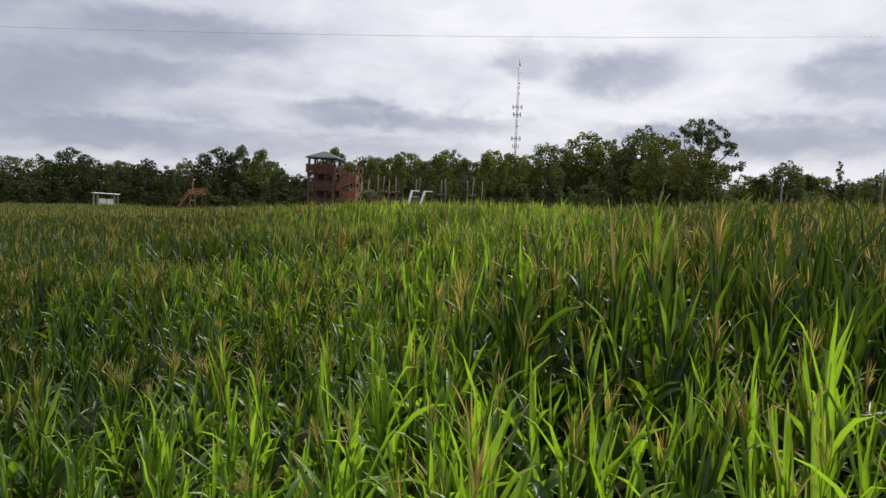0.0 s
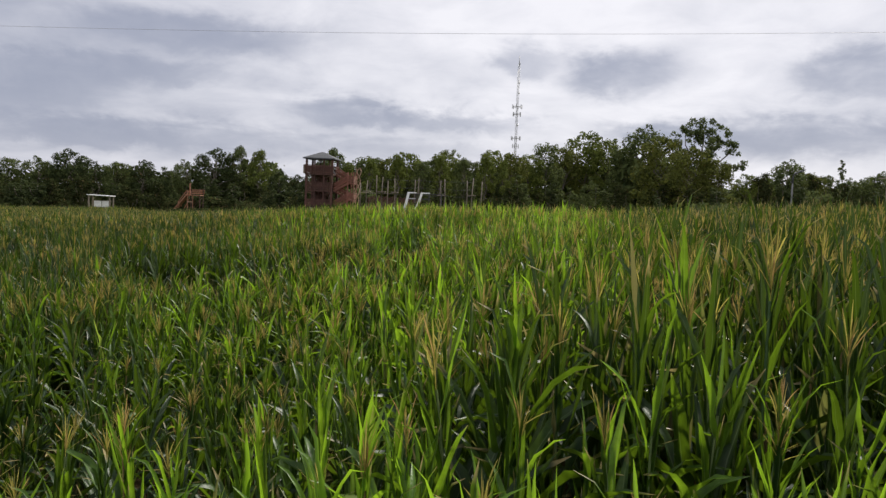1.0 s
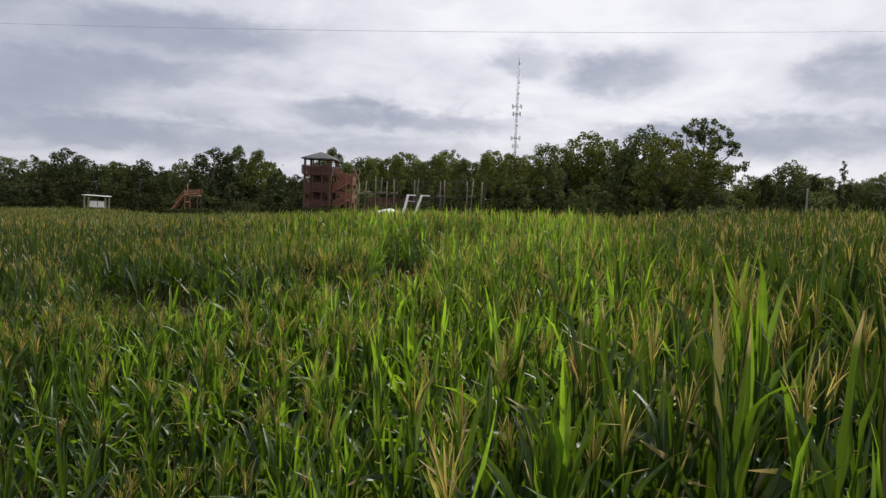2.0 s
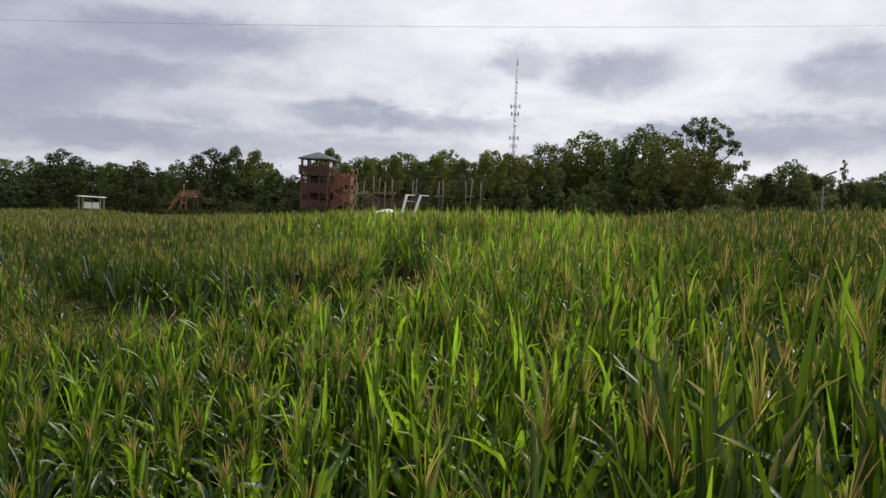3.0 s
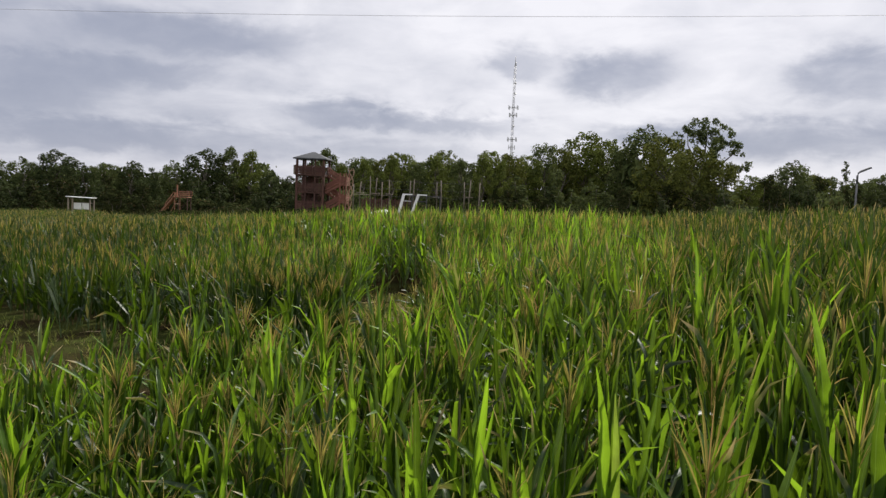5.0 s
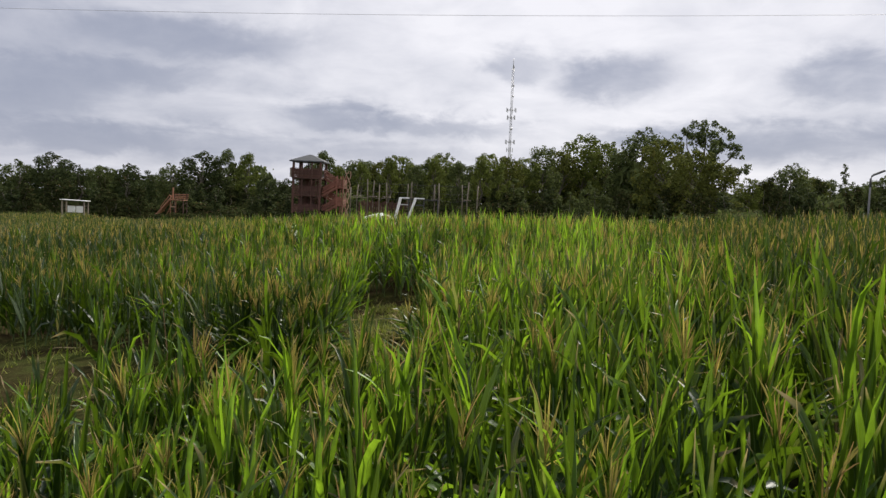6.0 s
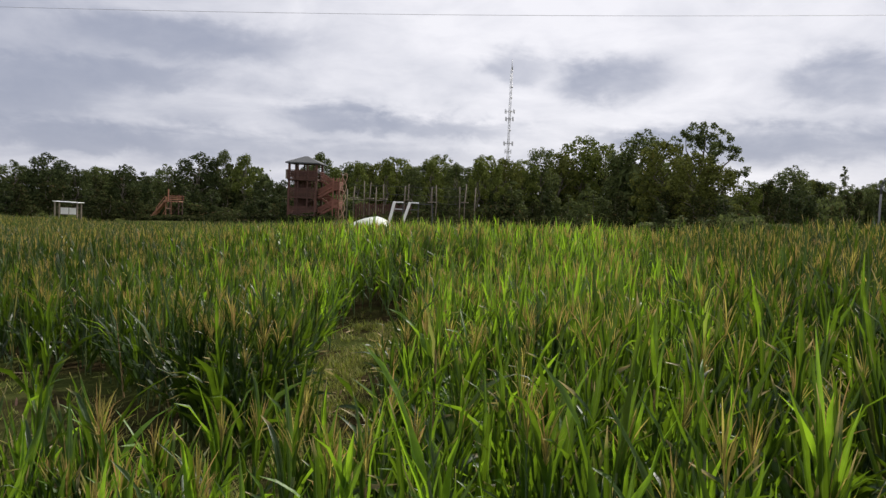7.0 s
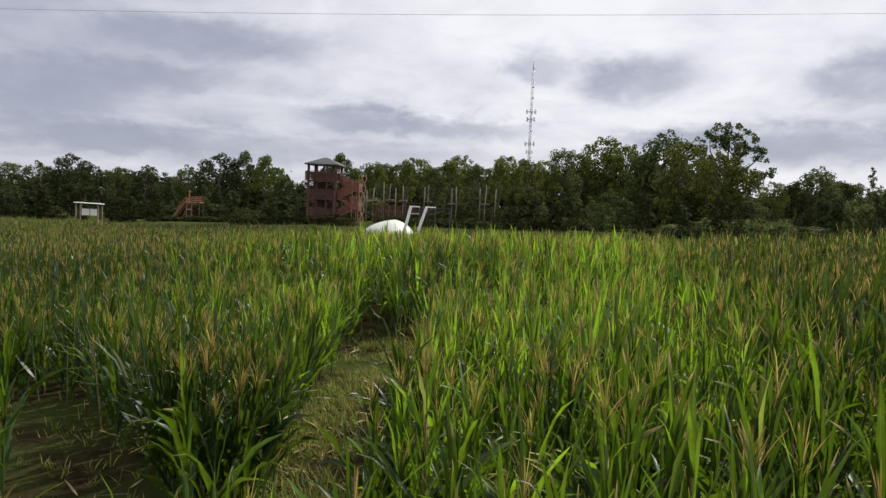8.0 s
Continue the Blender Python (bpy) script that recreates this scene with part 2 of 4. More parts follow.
WHITE_VINYL = material("white_vinyl", (0.50, 0.53, 0.47), (0.62, 0.65, 0.59), 0.5, 9.0, 0.5, 0.05, stain=(0.42, 0.44, 0.36))
PALE_STEEL = material("pale_steel", (0.42, 0.42, 0.43), (0.62, 0.62, 0.63), 0.2, 3.0, 0.5, 0.05, 0.3)
DARK_STEEL = material("dark_steel", (0.05, 0.05, 0.055), (0.11, 0.11, 0.115), 2.0, 25.0, 0.5, 0.1, 0.6)
POLE_GREY = material("grey_pole_paint", (0.13, 0.13, 0.13), (0.19, 0.19, 0.19), 3.0, 30.0, 0.8, 0.05)
LAMP_GREY = material("grey_lamp_paint", (0.055, 0.057, 0.06), (0.09, 0.092, 0.095), 3.0, 30.0, 0.85, 0.05)
CABLE = material("cable", (0.06, 0.06, 0.07), (0.12, 0.12, 0.13), 1.0, 20.0, 0.6, 0.0)


def ground_material():
    m = bpy.data.materials.new("field_ground")
    m.use_nodes = True
    nt = m.node_tree
    add, put, calc, noise_tex, blend = wire_nodes(nt)
    bs = nt.nodes["Principled BSDF"]
    where = add("ShaderNodeTexCoord").outputs["Object"]
    clods = noise_tex(where, 7.0, 8.0, 0.68)
    grit = noise_tex(where, 60.0, 4.0, 0.7)
    patch = noise_tex(where, 0.55, 5.0, 0.6)
    wide = noise_tex(where, 0.035, 4.0, 0.6)
    soil = blend(calc("MULTIPLY_ADD", calc("SUBTRACT", clods, 0.5), 2.4, 0.5, clamp=True), (0.012, 0.009, 0.005, 1), (0.068, 0.052, 0.026, 1))
    soil = blend(calc("MULTIPLY_ADD", calc("SUBTRACT", grit, 0.62), 5.0, 0.0, clamp=True), soil, (0.17, 0.13, 0.07, 1))
    grass = blend(calc("MULTIPLY_ADD", calc("SUBTRACT", grit, 0.5), 2.5, 0.5, clamp=True), (0.022, 0.036, 0.009, 1), (0.085, 0.095, 0.028, 1))
    sep = add("ShaderNodeSeparateXYZ")
    put(sep.inputs[0], where)
    # beyond the field the ground is rough grass
    off = calc("MULTIPLY_ADD", calc("SUBTRACT", sep.outputs[1], 48.0), 0.1, 0.0, clamp=True)
    green = calc("MULTIPLY_ADD", calc("SUBTRACT", patch, 0.50), 5.0, 0.42, clamp=True)
    green = calc("MAXIMUM", green, calc("MULTIPLY", off, calc("MULTIPLY_ADD", wide, 0.8, 0.45, clamp=True)))
    put(bs.inputs["Base Color"], blend(green, soil, grass))
    put(bs.inputs["Roughness"], 0.95)
    put(bs.inputs["Specular IOR Level"], 0.0)
    b = add("ShaderNodeBump")
    put(b.inputs["Strength"], 0.9)
    put(b.inputs["Distance"], 0.06)
    put(b.inputs["Height"], calc("MULTIPLY_ADD", grit, 0.3, clods))
    put(bs.inputs["Normal"], b.outputs[0])
    return m


GROUND = ground_material()


# ---- lie of the land ----
def rise(x, y):
    """Height of the ground: it climbs gently to the east and behind the maze paths."""
    x, y = np.asarray(x, float), np.asarray(y, float)
    k, far = np.clip((y - 24) / 8, 0, 1), np.clip((y - 55) / 30, 0, 1)
    past = np.clip((y - 32) / 8, 0, 1)
    east = np.clip((x - 1) / 6, 0, 1)
    swell = 0.47 + 0.25 * np.exp(-((x + 4) / 6) ** 2) * (1 - past * past * (3 - 2 * past)) - 0.27 * east * east * (3 - 2 * east) - 0.20 * np.clip((-x - 12) / 12, 0, 1)
    return 4 * np.tanh(0.01 * (x + 2)) + (swell * (1 - far) + 0.76 * far) * k * k * (3 - 2 * k) - dip(x, y)


def dip(x, y):
    """How far the ground falls away beyond the corn."""
    x, a = np.asarray(x, float), np.clip((np.asarray(y, float) - 60) / 45, 0, 1)
    b = np.clip((-x - 32) / 15, 0, 1)
    return a * a * (3 - 2 * a) * (0.5 + 0.033 * np.clip(x + 27, 0, 55) + 0.6 * b * b * (3 - 2 * b))


def ground_z(x, y):
    return float(rise(x, y))


def quad_mesh(name, verts, quads, mats, which=None, smooth=True, across=None, along=None, tone=None):
    """A mesh straight from arrays of corners and four-sided faces."""
    me = bpy.data.meshes.new(name)
    v, q = np.asarray(verts, np.float32), np.asarray(quads, np.int32)
    me.vertices.add(len(v))
    me.vertices.foreach_set("co", v.ravel())
    me.loops.add(q.size)
    me.loops.foreach_set("vertex_index", q.ravel())
    me.polygons.add(len(q))
    me.polygons.foreach_set("loop_start", np.arange(0, q.size, 4, dtype=np.int32))
    me.polygons.foreach_set("use_smooth", np.full(len(q), smooth))
    if which is not None:
        me.polygons.foreach_set("material_index", np.asarray(which, np.int32))
    for key, values in (("across", across), ("along", along), ("tone", tone)):
        if values is not None:
            me.attributes.new(key, "FLOAT", "POINT").data.foreach_set("value", np.asarray(values, np.float32))
    for mm in mats:
        me.materials.append(mm)
    me.update(calc_edges=True)
    return me


def build_ground():
    def axis(a, b, near_step):
        far = np.array([-4000, -2500, -1500, -900, -600, -400, -300, -220, -170, -130, -100, -80, -65])
        mid = np.arange(a, b, near_step)
        return np.unique(np.concatenate([far[far < a], mid, (-far)[-far > b]]))
    xs, ys = axis(-60, 60, 1.5), axis(-20, 70, 1.0)
    gx, gy = np.meshgrid(xs, ys)
    gzv = rise(gx, gy)
    rng = np.random.default_rng(3)
    near = (np.abs(gx) < 20) & (gy < 50)
    gzv = gzv + near * rng.normal(0, 0.025, gx.shape)
    v = np.stack([gx.ravel(), gy.ravel(), gzv.ravel()], 1)
    w, h = len(xs), len(ys)
    i = (np.arange(h - 1)[:, None] * w + np.arange(w - 1)[None]).ravel()
    q = np.stack([i, i + 1, i + w + 1, i + w], 1)
    tagged(new("ground", quad_mesh("ground", v, q, [GROUND])), "bare brown soil with weeds and rough grass", "ground", kind="structure")


build_ground()


# ---- bmesh helpers ----
def part(name, bm, mat, parent, label=""):
    me = bpy.data.meshes.new(name)
    bm.to_mesh(me)
    bm.free()
    me.materials.append(mat)
    ob = new(name, me)
    ob.parent = parent
    return tagged(ob, label) if label else ob


def thing(name, x, y, z, label, category, group=""):
    ob = new(name)
    ob.empty_display_size = 0.3
    ob.location = (x, y, z)
    return tagged(ob, label, category, group)


def box(bm, lo, hi, bevel=0.0):
    r = bmesh.ops.create_cube(bm, size=1.0)
    lo, hi = Vector(lo), Vector(hi)
    bmesh.ops.transform(bm, matrix=Matrix.LocRotScale((lo + hi) / 2, None, hi - lo), verts=r["verts"])
    if bevel:
        es = {e for vv in r["verts"] for e in vv.link_edges}
        bmesh.ops.bevel(bm, geom=list(es), offset=bevel, segments=1, affect="EDGES")
    return bm


def beam(bm, a, b, w, d=None):
    """A squared timber from a to b."""
    a, b = Vector(a), Vector(b)
    r = bmesh.ops.create_cube(bm, size=1.0)
    turn = (b - a).to_track_quat("Z", "Y")
    bmesh.ops.transform(bm, matrix=Matrix.LocRotScale((a + b) / 2, turn, (w, d or w, (b - a).length)), verts=r["verts"])
    return bm


def tube(bm, pts, r0, r1, sides=6):
    """A round tapered rod along pts."""
    pts = [Vector(p) for p in pts]
    rings = []
    for i, p in enumerate(pts):
        t = (pts[min(i + 1, len(pts) - 1)] - pts[max(i - 1, 0)]).normalized()
        u = t.orthogonal().normalized() if abs(t.z) > 0.99 else t.cross(Vector((0, 0, 1))).normalized()
        w = t.cross(u)
        r = r0 + (r1 - r0) * i / max(1, len(pts) - 1)
        rings.append([bm.verts.new(p + r * (math.cos(2 * math.pi * k / sides) * u + math.sin(2 * math.pi * k / sides) * w)) for k in range(sides)])
    for a, b in zip(rings, rings[1:]):
        for k in range(sides):
            f = bm.faces.new((a[k], a[(k + 1) % sides], b[(k + 1) % sides], b[k]))
            f.smooth = True
    bm.faces.new(rings[0][::-1])
    bm.faces.new(rings[-1])
    return bm


def B():
    return bmesh.new()


# ---- corn ----
def strip(path, side, width, fold, lift):
    """A leaf blade: a creased ribbon along path. fold None makes it flat and two corners wide."""
    n = len(path)
    if fold is None:
        v = np.empty((2 * n, 3))
        v[0::2], v[1::2] = path - side * width[:, None] / 2, path + side * width[:, None] / 2
        i = np.arange(n - 1) * 2
        return v, np.stack([i, i + 1, i + 3, i + 2], 1)
    v = np.empty((3 * n, 3))
    wave = np.arange(n) * 2.1 + 90 * width[1]       # the margins ruffle, each in its own time
    one, two = width * fold * (1 + 0.7 * np.sin(wave)), width * fold * (1 + 0.7 * np.sin(wave * 1.2 + 2))
    v[0::3], v[1::3], v[2::3] = path - side * width[:, None] / 2 + lift * one[:, None], path, path + side * width[:, None] / 2 + lift * two[:, None]
    i = np.arange(n - 1) * 3
    return v, np.concatenate([np.stack([i, i + 1, i + 4, i + 3], 1), np.stack([i + 1, i + 2, i + 5, i + 4], 1)])


def blade(rng, h, az, length, width, e0, droop, seg, crease, late=False):
    """late: the blade stands straight and only its last third folds over."""
    s = np.linspace(0, 1, seg + 1)
    power = rng.uniform(3.6, 6.5) if late else rng.uniform(1.6, 3.6)
    el = e0 - droop * s ** power
    a = az + rng.normal(0, 0.25) * s ** 1.5
    step = length / seg
    dx, dy, dz = np.cos(el) * np.cos(a), np.cos(el) * np.sin(a), np.sin(el)
    path = np.zeros((seg + 1, 3))
    path[1:, 0], path[1:, 1], path[1:, 2] = np.cumsum(dx[:-1]) * step, np.cumsum(dy[:-1]) * step, np.cumsum(dz[:-1]) * step
    path[:, 2] += h
    path[:, 0] += 0.008 * math.cos(az)
    path[:, 1] += 0.008 * math.sin(az)
    lift = np.stack([-np.sin(el) * np.cos(a), -np.sin(el) * np.sin(a), np.cos(el)], 1)
    flat = np.stack([-np.sin(a), np.cos(a), np.zeros_like(a)], 1)
    tw = rng.normal(0, 0.5) * s + rng.normal(0, 0.15)
    side = flat * np.cos(tw)[:, None] + lift * np.sin(tw)[:, None]
    w = width * (0.5 + 0.5 * np.minimum(1, s / 0.22)) * np.maximum(0.03, 1 - s ** 2.4) ** 0.8
    if crease:
        path = path + lift * (0.006 * np.sin(s * rng.uniform(9, 16) + rng.uniform(0, 6)))[:, None]
        return strip(path, side, w, rng.uniform(0.22, 0.5), lift)
    return strip(path, side, w, None, lift)


def rod(path, r0, r1, sides):
    n = len(path)
    r = np.linspace(r0, r1, n)
    t = path[-1] - path[0]
    t = t / np.linalg.norm(t)
    u = np.cross(t, [0.31, 0.95, 0.05])
    u /= np.linalg.norm(u)
    w = np.cross(t, u)
    v = np.concatenate([[path[i] + r[i] * (math.cos(2 * math.pi * k / sides) * u + math.sin(2 * math.pi * k / sides) * w) for k in range(sides)] for i in range(n)])
    q = [(i * sides + k, i * sides + (k + 1) % sides, (i + 1) * sides + (k + 1) % sides, (i + 1) * sides + k) for i in range(n - 1) for k in range(sides)]
    return v, np.array(q)


def tassel_branch(rng, base, e, a, length, bend, width, seg):
    """One spike of a tassel: a ragged flat ribbon, thickest in its upper half."""
    s = np.linspace(0, 1, seg + 1)
    el = e - bend * s ** 1.6
    step = length / seg
    path = np.zeros((seg + 1, 3))
    path[1:, 0] = np.cumsum(np.cos(el[1:])) * step * math.cos(a)
    path[1:, 1] = np.cumsum(np.cos(el[1:])) * step * math.sin(a)
    path[1:, 2] = np.cumsum(np.sin(el[1:])) * step
    w = width * np.interp(s, [0, 0.3, 0.75, 1], [0.35, 0.95, 1.0, 0.25]) * rng.uniform(0.75, 1.25, seg + 1)
    b = rng.uniform(0, math.pi)
    side = np.array([math.cos(b), math.sin(b), 0.0])
    return strip(path + base, np.repeat(side[None], seg + 1, 0), w, None, None)


def corn_pieces(rng, lod, tasselled=True):
    """One corn plant 1.6 m tall at the origin, as named pieces. lod 0: near, 1: middle, 2: far."""
    out = []
    top = rng.uniform(1.08, 1.26)
    lean = rng.normal(0, 0.035, 2)

    def bent(z):
        return np.stack([lean[0] * (z / 1.2) ** 2, lean[1] * (z / 1.2) ** 2, z], -1)
    zs = np.linspace(-0.03, top, 5 if lod == 0 else 2)
    out.append(("stalk", *rod(bent(zs), 0.013, 0.007, (6, 4, 3)[lod]), 2))
    count = (13, 11, 8)[lod]
    az0 = rng.uniform(0, 2 * math.pi)
    first = (0.10, 0.12, 0.45)[lod]
    for i in range(count):
        f = i / (count - 1)
        h = first + (top - first - 0.04) * f ** 0.9
        az = az0 + math.pi * i + rng.normal(0, 0.35)
        late = False
        if f > 0.36:        # the upper blades stand upright
            length, width = rng.uniform(0.44, 0.76) * (1.10 - 0.28 * f), rng.uniform(0.020, 0.048)
            e0, droop = rng.uniform(1.26, 1.54), abs(rng.normal(0.10, 0.22))
            odd = rng.random()
            if odd < 0.31:
                droop, late = rng.uniform(1.2, 2.6), True
            elif odd < 0.43:
                e0, droop = rng.uniform(1.05, 1.35), rng.uniform(0.6, 1.5)
        else:
            length, width = rng.uniform(0.62, 1.0), rng.uniform(0.054, 0.090)
            e0, droop = rng.uniform(0.9, 1.35), rng.uniform(0.7, 2.4)
        width *= (1.0, 1.05, 1.15)[lod]
        v, q = blade(rng, h, az, length, width, e0, droop, (6, 3, 2)[lod], lod == 0, late)
        v = v + bent(np.array([h]))[0] * np.array([1, 1, 0])
        out.append(("leaf", v, q, 0))
    if tasselled:
        tv, tq, n0 = [], [], 0
        tip = bent(np.array([top]))[0]
        for k in range((18, 10, 6)[lod]):
            spike = k == 0
            e = 1.53 if spike else (rng.uniform(1.16, 1.48) if rng.random() < 0.84 else rng.uniform(0.6, 1.1))
            length = rng.uniform(0.26, 0.36) if spike else rng.uniform(0.12, 0.25)
            base = tip + np.array([0, 0, 0.0 if spike else rng.uniform(0.02, 0.13)])
            v, q = tassel_branch(rng, base, e, rng.uniform(0, 2 * math.pi), length, 0.0 if spike else rng.uniform(-0.1, 0.5), (0.0062, 0.0095, 0.021)[lod], (4, 3, 2)[lod])
            tv.append(v)
            tq.append(q + n0)
            n0 += len(v)
        out.append(("tassel", np.concatenate(tv), np.concatenate(tq), 1))
    return out


def ribs(piece, v, lod):
    """How far across and along the blade each corner lies."""
    if piece != "leaf":
        return np.zeros(len(v)), np.zeros(len(v))
    wide = 3 if lod == 0 else 2
    n = len(v) // wide
    across = np.tile([0.02, 0.5, 0.98] if lod == 0 else [0.02, 0.98], n)
    return across, np.repeat(np.linspace(0, 1, n), wide)


def to_segment(px, py, a, b):
    ax, ay, bx, by = *a, *b
    t = np.clip(((px - ax) * (bx - ax) + (py - ay) * (by - ay)) / ((bx - ax) ** 2 + (by - ay) ** 2), 0, 1)
    return np.hypot(px - ax - t * (bx - ax), py - ay - t * (by - ay))


MAZE_PATHS = [((-1.06, 15.4), (-1.10, 19.5), 0.64), ((-1.28, 20.0), (-1.50, 23.0), 0.82), ((-1.52, 23.0), (-1.70, 26.1), 0.86), ((-1.0, 14.9), (-3.6, 15.6), 1.0),
              ((-3.41, 15.76), (-6.61, 19.56), 1.82), ((-6.8, 19.6), (-14.0, 23.4), 1.4)]


def path_gap(x, y):
    """Metres outside the nearest maze path; negative on it."""
    d = np.full(np.shape(x), 99.0)
    for a, b, half in MAZE_PATHS:
        d = np.minimum(d, to_segment(x, y, a, b) - half)
    return d


def field_end(x):
    x = np.asarray(x)
    return np.where(x < 0, np.minimum(35.0 - 0.98 * x, 78), 35.0 + 0.1 * x)


def sow():
    """Places of all corn plants: rows with uneven stands."""
    rng = np.random.default_rng(11)
    rows, step = np.arange(-9.0, 82.0, 0.53), np.arange(-60, 48, 0.198)
    gx, gy = np.meshgrid(step, rows)
    x = (gx + rng.normal(0, 0.07, gx.shape) + rng.uniform(-0.1, 0.1, gy.shape)).ravel()
    y = (gy + rng.normal(0, 0.11, gx.shape) + 0.06 * gx).ravel()
    keep = np.abs(x - 0.8) < np.where(y < 30, 0.72 * np.maximum(y, 0) + 5.5, 0.64 * y + 4.0)
    keep &= y < field_end(x) + rng.normal(0, 0.4, x.shape)
    keep &= (path_gap(x, y) > rng.normal(0.02, 0.05, x.shape)) | ((rng.random(x.shape) < 0.010) & (x < -4.5))
    thin = np.array([noise.noise((a * 0.35, b * 0.35, 4.0)) for a, b in zip(x, y)])
    keep &= rng.random(x.shape) > np.clip(0.10 + 0.45 * (thin - 0.15), 0.06, 0.5)
    x, y = x[keep], y[keep]
    ex, ey = rng.uniform(-9, 1.5, 1700), rng.uniform(13.5, 29, 1700)
    gap = path_gap(ex, ey)
    lush = (gap > 0.03) & (gap < 0.75) & (ey < 23.5) & ((ex < -1.6) | (ey > 17))
    fx, fy = rng.uniform(-5.5, 1.2, 190), rng.uniform(10.4, 14.0, 190)
    x, y = np.concatenate([x, ex[lush], fx, (-4.35, -4.5)]), np.concatenate([y, ey[lush], fy, (17.65, 17.9)])     # the last two stand alone in the clearing
    patch = np.array([noise.noise((a * 0.12 + 9, b * 0.12, 1.0)) for a, b in zip(x, y)])
    tall = np.clip(1.57 + np.where(x > -1, 0.055 * (x + 1), 0.020 * (x + 1)), 1.34, 1.95)
    # on this side of the maze the corn is knee to waist high in the west and over head height up the slope
    def ease(v):
        v = np.clip(v, 0, 1)
        return v * v * (3 - 2 * v)
    west = 1.33 - 0.28 * ease((10.5 - y) / 3) - 0.14 * ease((6 - y) / 2) + 0.20 * ease((y - 10.5) / 2.5) * ease((x + 2.9) / 1.4) - 0.24 * ease((y - 11.5) / 2) * ease((-2.0 - x) / 1.0)
    east = 1.98 + 0.02 * np.clip(x - 2.5, 0, 8) - 0.46 * ease((6.6 - y) / 1.3)
    front = west + (east - west) * ease((x + 1.4) / 3.8)
    tall = front + (tall - front) * ease((y - 12.5) / 5)
    tall *= (1 + 0.11 * patch) * (1 + np.where(y > 24, 0.060, 0.105) * np.clip(rng.normal(0, 1, x.shape), -2.4, 2.0))
    edge = np.clip(path_gap(x, y) / 0.5, 0, 1)
    tall *= np.where(y > 24, 0.90 + 0.10 * np.clip(path_gap(x, y) / 1.5, 0, 1), 1.0 + 0.05 * (1 - edge) * (x < -1.6))
    tall = np.where(y < 4.0, np.minimum(tall, 1.72), tall)
    return x, y, tall / np.where(y > 15, np.where(x < -8, 1.485, 1.535), 1.55)


def join_corn(name, label, lod, x, y, size, kinds, seed, tasselled):
    rng = np.random.default_rng(seed)
    templates = []
    for k in range(kinds):
        ps = corn_pieces(rng, lod, (k + 0.5) / kinds < tasselled)
        n0, vs, qs, ms, ac, al = 0, [], [], [], [], []
        for piece, v, q, mi in ps:
            a, b = ribs(piece, v, lod)
            ac.append(a)
            al.append(b)
            vs.append(v)
            qs.append(q + n0)
            ms.append(np.full(len(q), mi))
            n0 += len(v)
        templates.append((np.concatenate(vs), np.concatenate(qs), np.concatenate(ms), np.concatenate(ac), np.concatenate(al)))
    # plants in tassel stand together in patches
    eager = np.array([noise.noise((a * 0.55 + 3, b * 0.55, 7.0)) for a, b in zip(x, y)])
    ripe_kinds = max(1, int(round(kinds * tasselled)))
    in_tassel = rng.random(len(x)) + 0.9 * eager < tasselled
    pick = np.where(in_tassel, rng.integers(0, ripe_kinds, len(x)), rng.integers(ripe_kinds, kinds, len(x)))
    turn = rng.uniform(0, 2 * math.pi, len(x))
    lx, ly = rng.normal(0, 0.06, len(x)), rng.normal(0, 0.06, len(x))
    gzv = rise(x, y)
    av, aq, am, aa, ab, at, n0 = [], [], [], [], [], [], 0
    tone = rng.normal(0, (0.24, 0.36, 0.46)[lod], len(x))      # some plants are paler, some deeper green
    for k, (v, q, mi, ac, al) in enumerate(templates):
        s = np.nonzero(pick == k)[0]
        if not len(s):
            continue
        c, n, sc = np.cos(turn[s])[:, None], np.sin(turn[s])[:, None], size[s][:, None]
        vz = v[None, :, 2] * sc
        vx = (v[None, :, 0] * c - v[None, :, 1] * n) * sc ** 0.6 + x[s][:, None] + vz * lx[s][:, None]
        vy = (v[None, :, 0] * n + v[None, :, 1] * c) * sc ** 0.6 + y[s][:, None] + vz * ly[s][:, None]
        av.append(np.stack([vx, vy, vz + gzv[s][:, None]], 2).reshape(-1, 3))
        aq.append((q[None] + (np.arange(len(s)) * len(v))[:, None, None] + n0).reshape(-1, 4))
        am.append(np.tile(mi, len(s)))
        aa.append(np.tile(ac, len(s)))
        ab.append(np.tile(al, len(s)))
        at.append(np.repeat(tone[s], len(v)))
        n0 += len(s) * len(v)
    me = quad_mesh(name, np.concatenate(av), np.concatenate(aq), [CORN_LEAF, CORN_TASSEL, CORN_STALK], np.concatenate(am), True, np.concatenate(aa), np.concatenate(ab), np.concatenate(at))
    return tagged(new(name, me), label, "corn", kind="stuff")


CX, CY, CSIZE = sow()


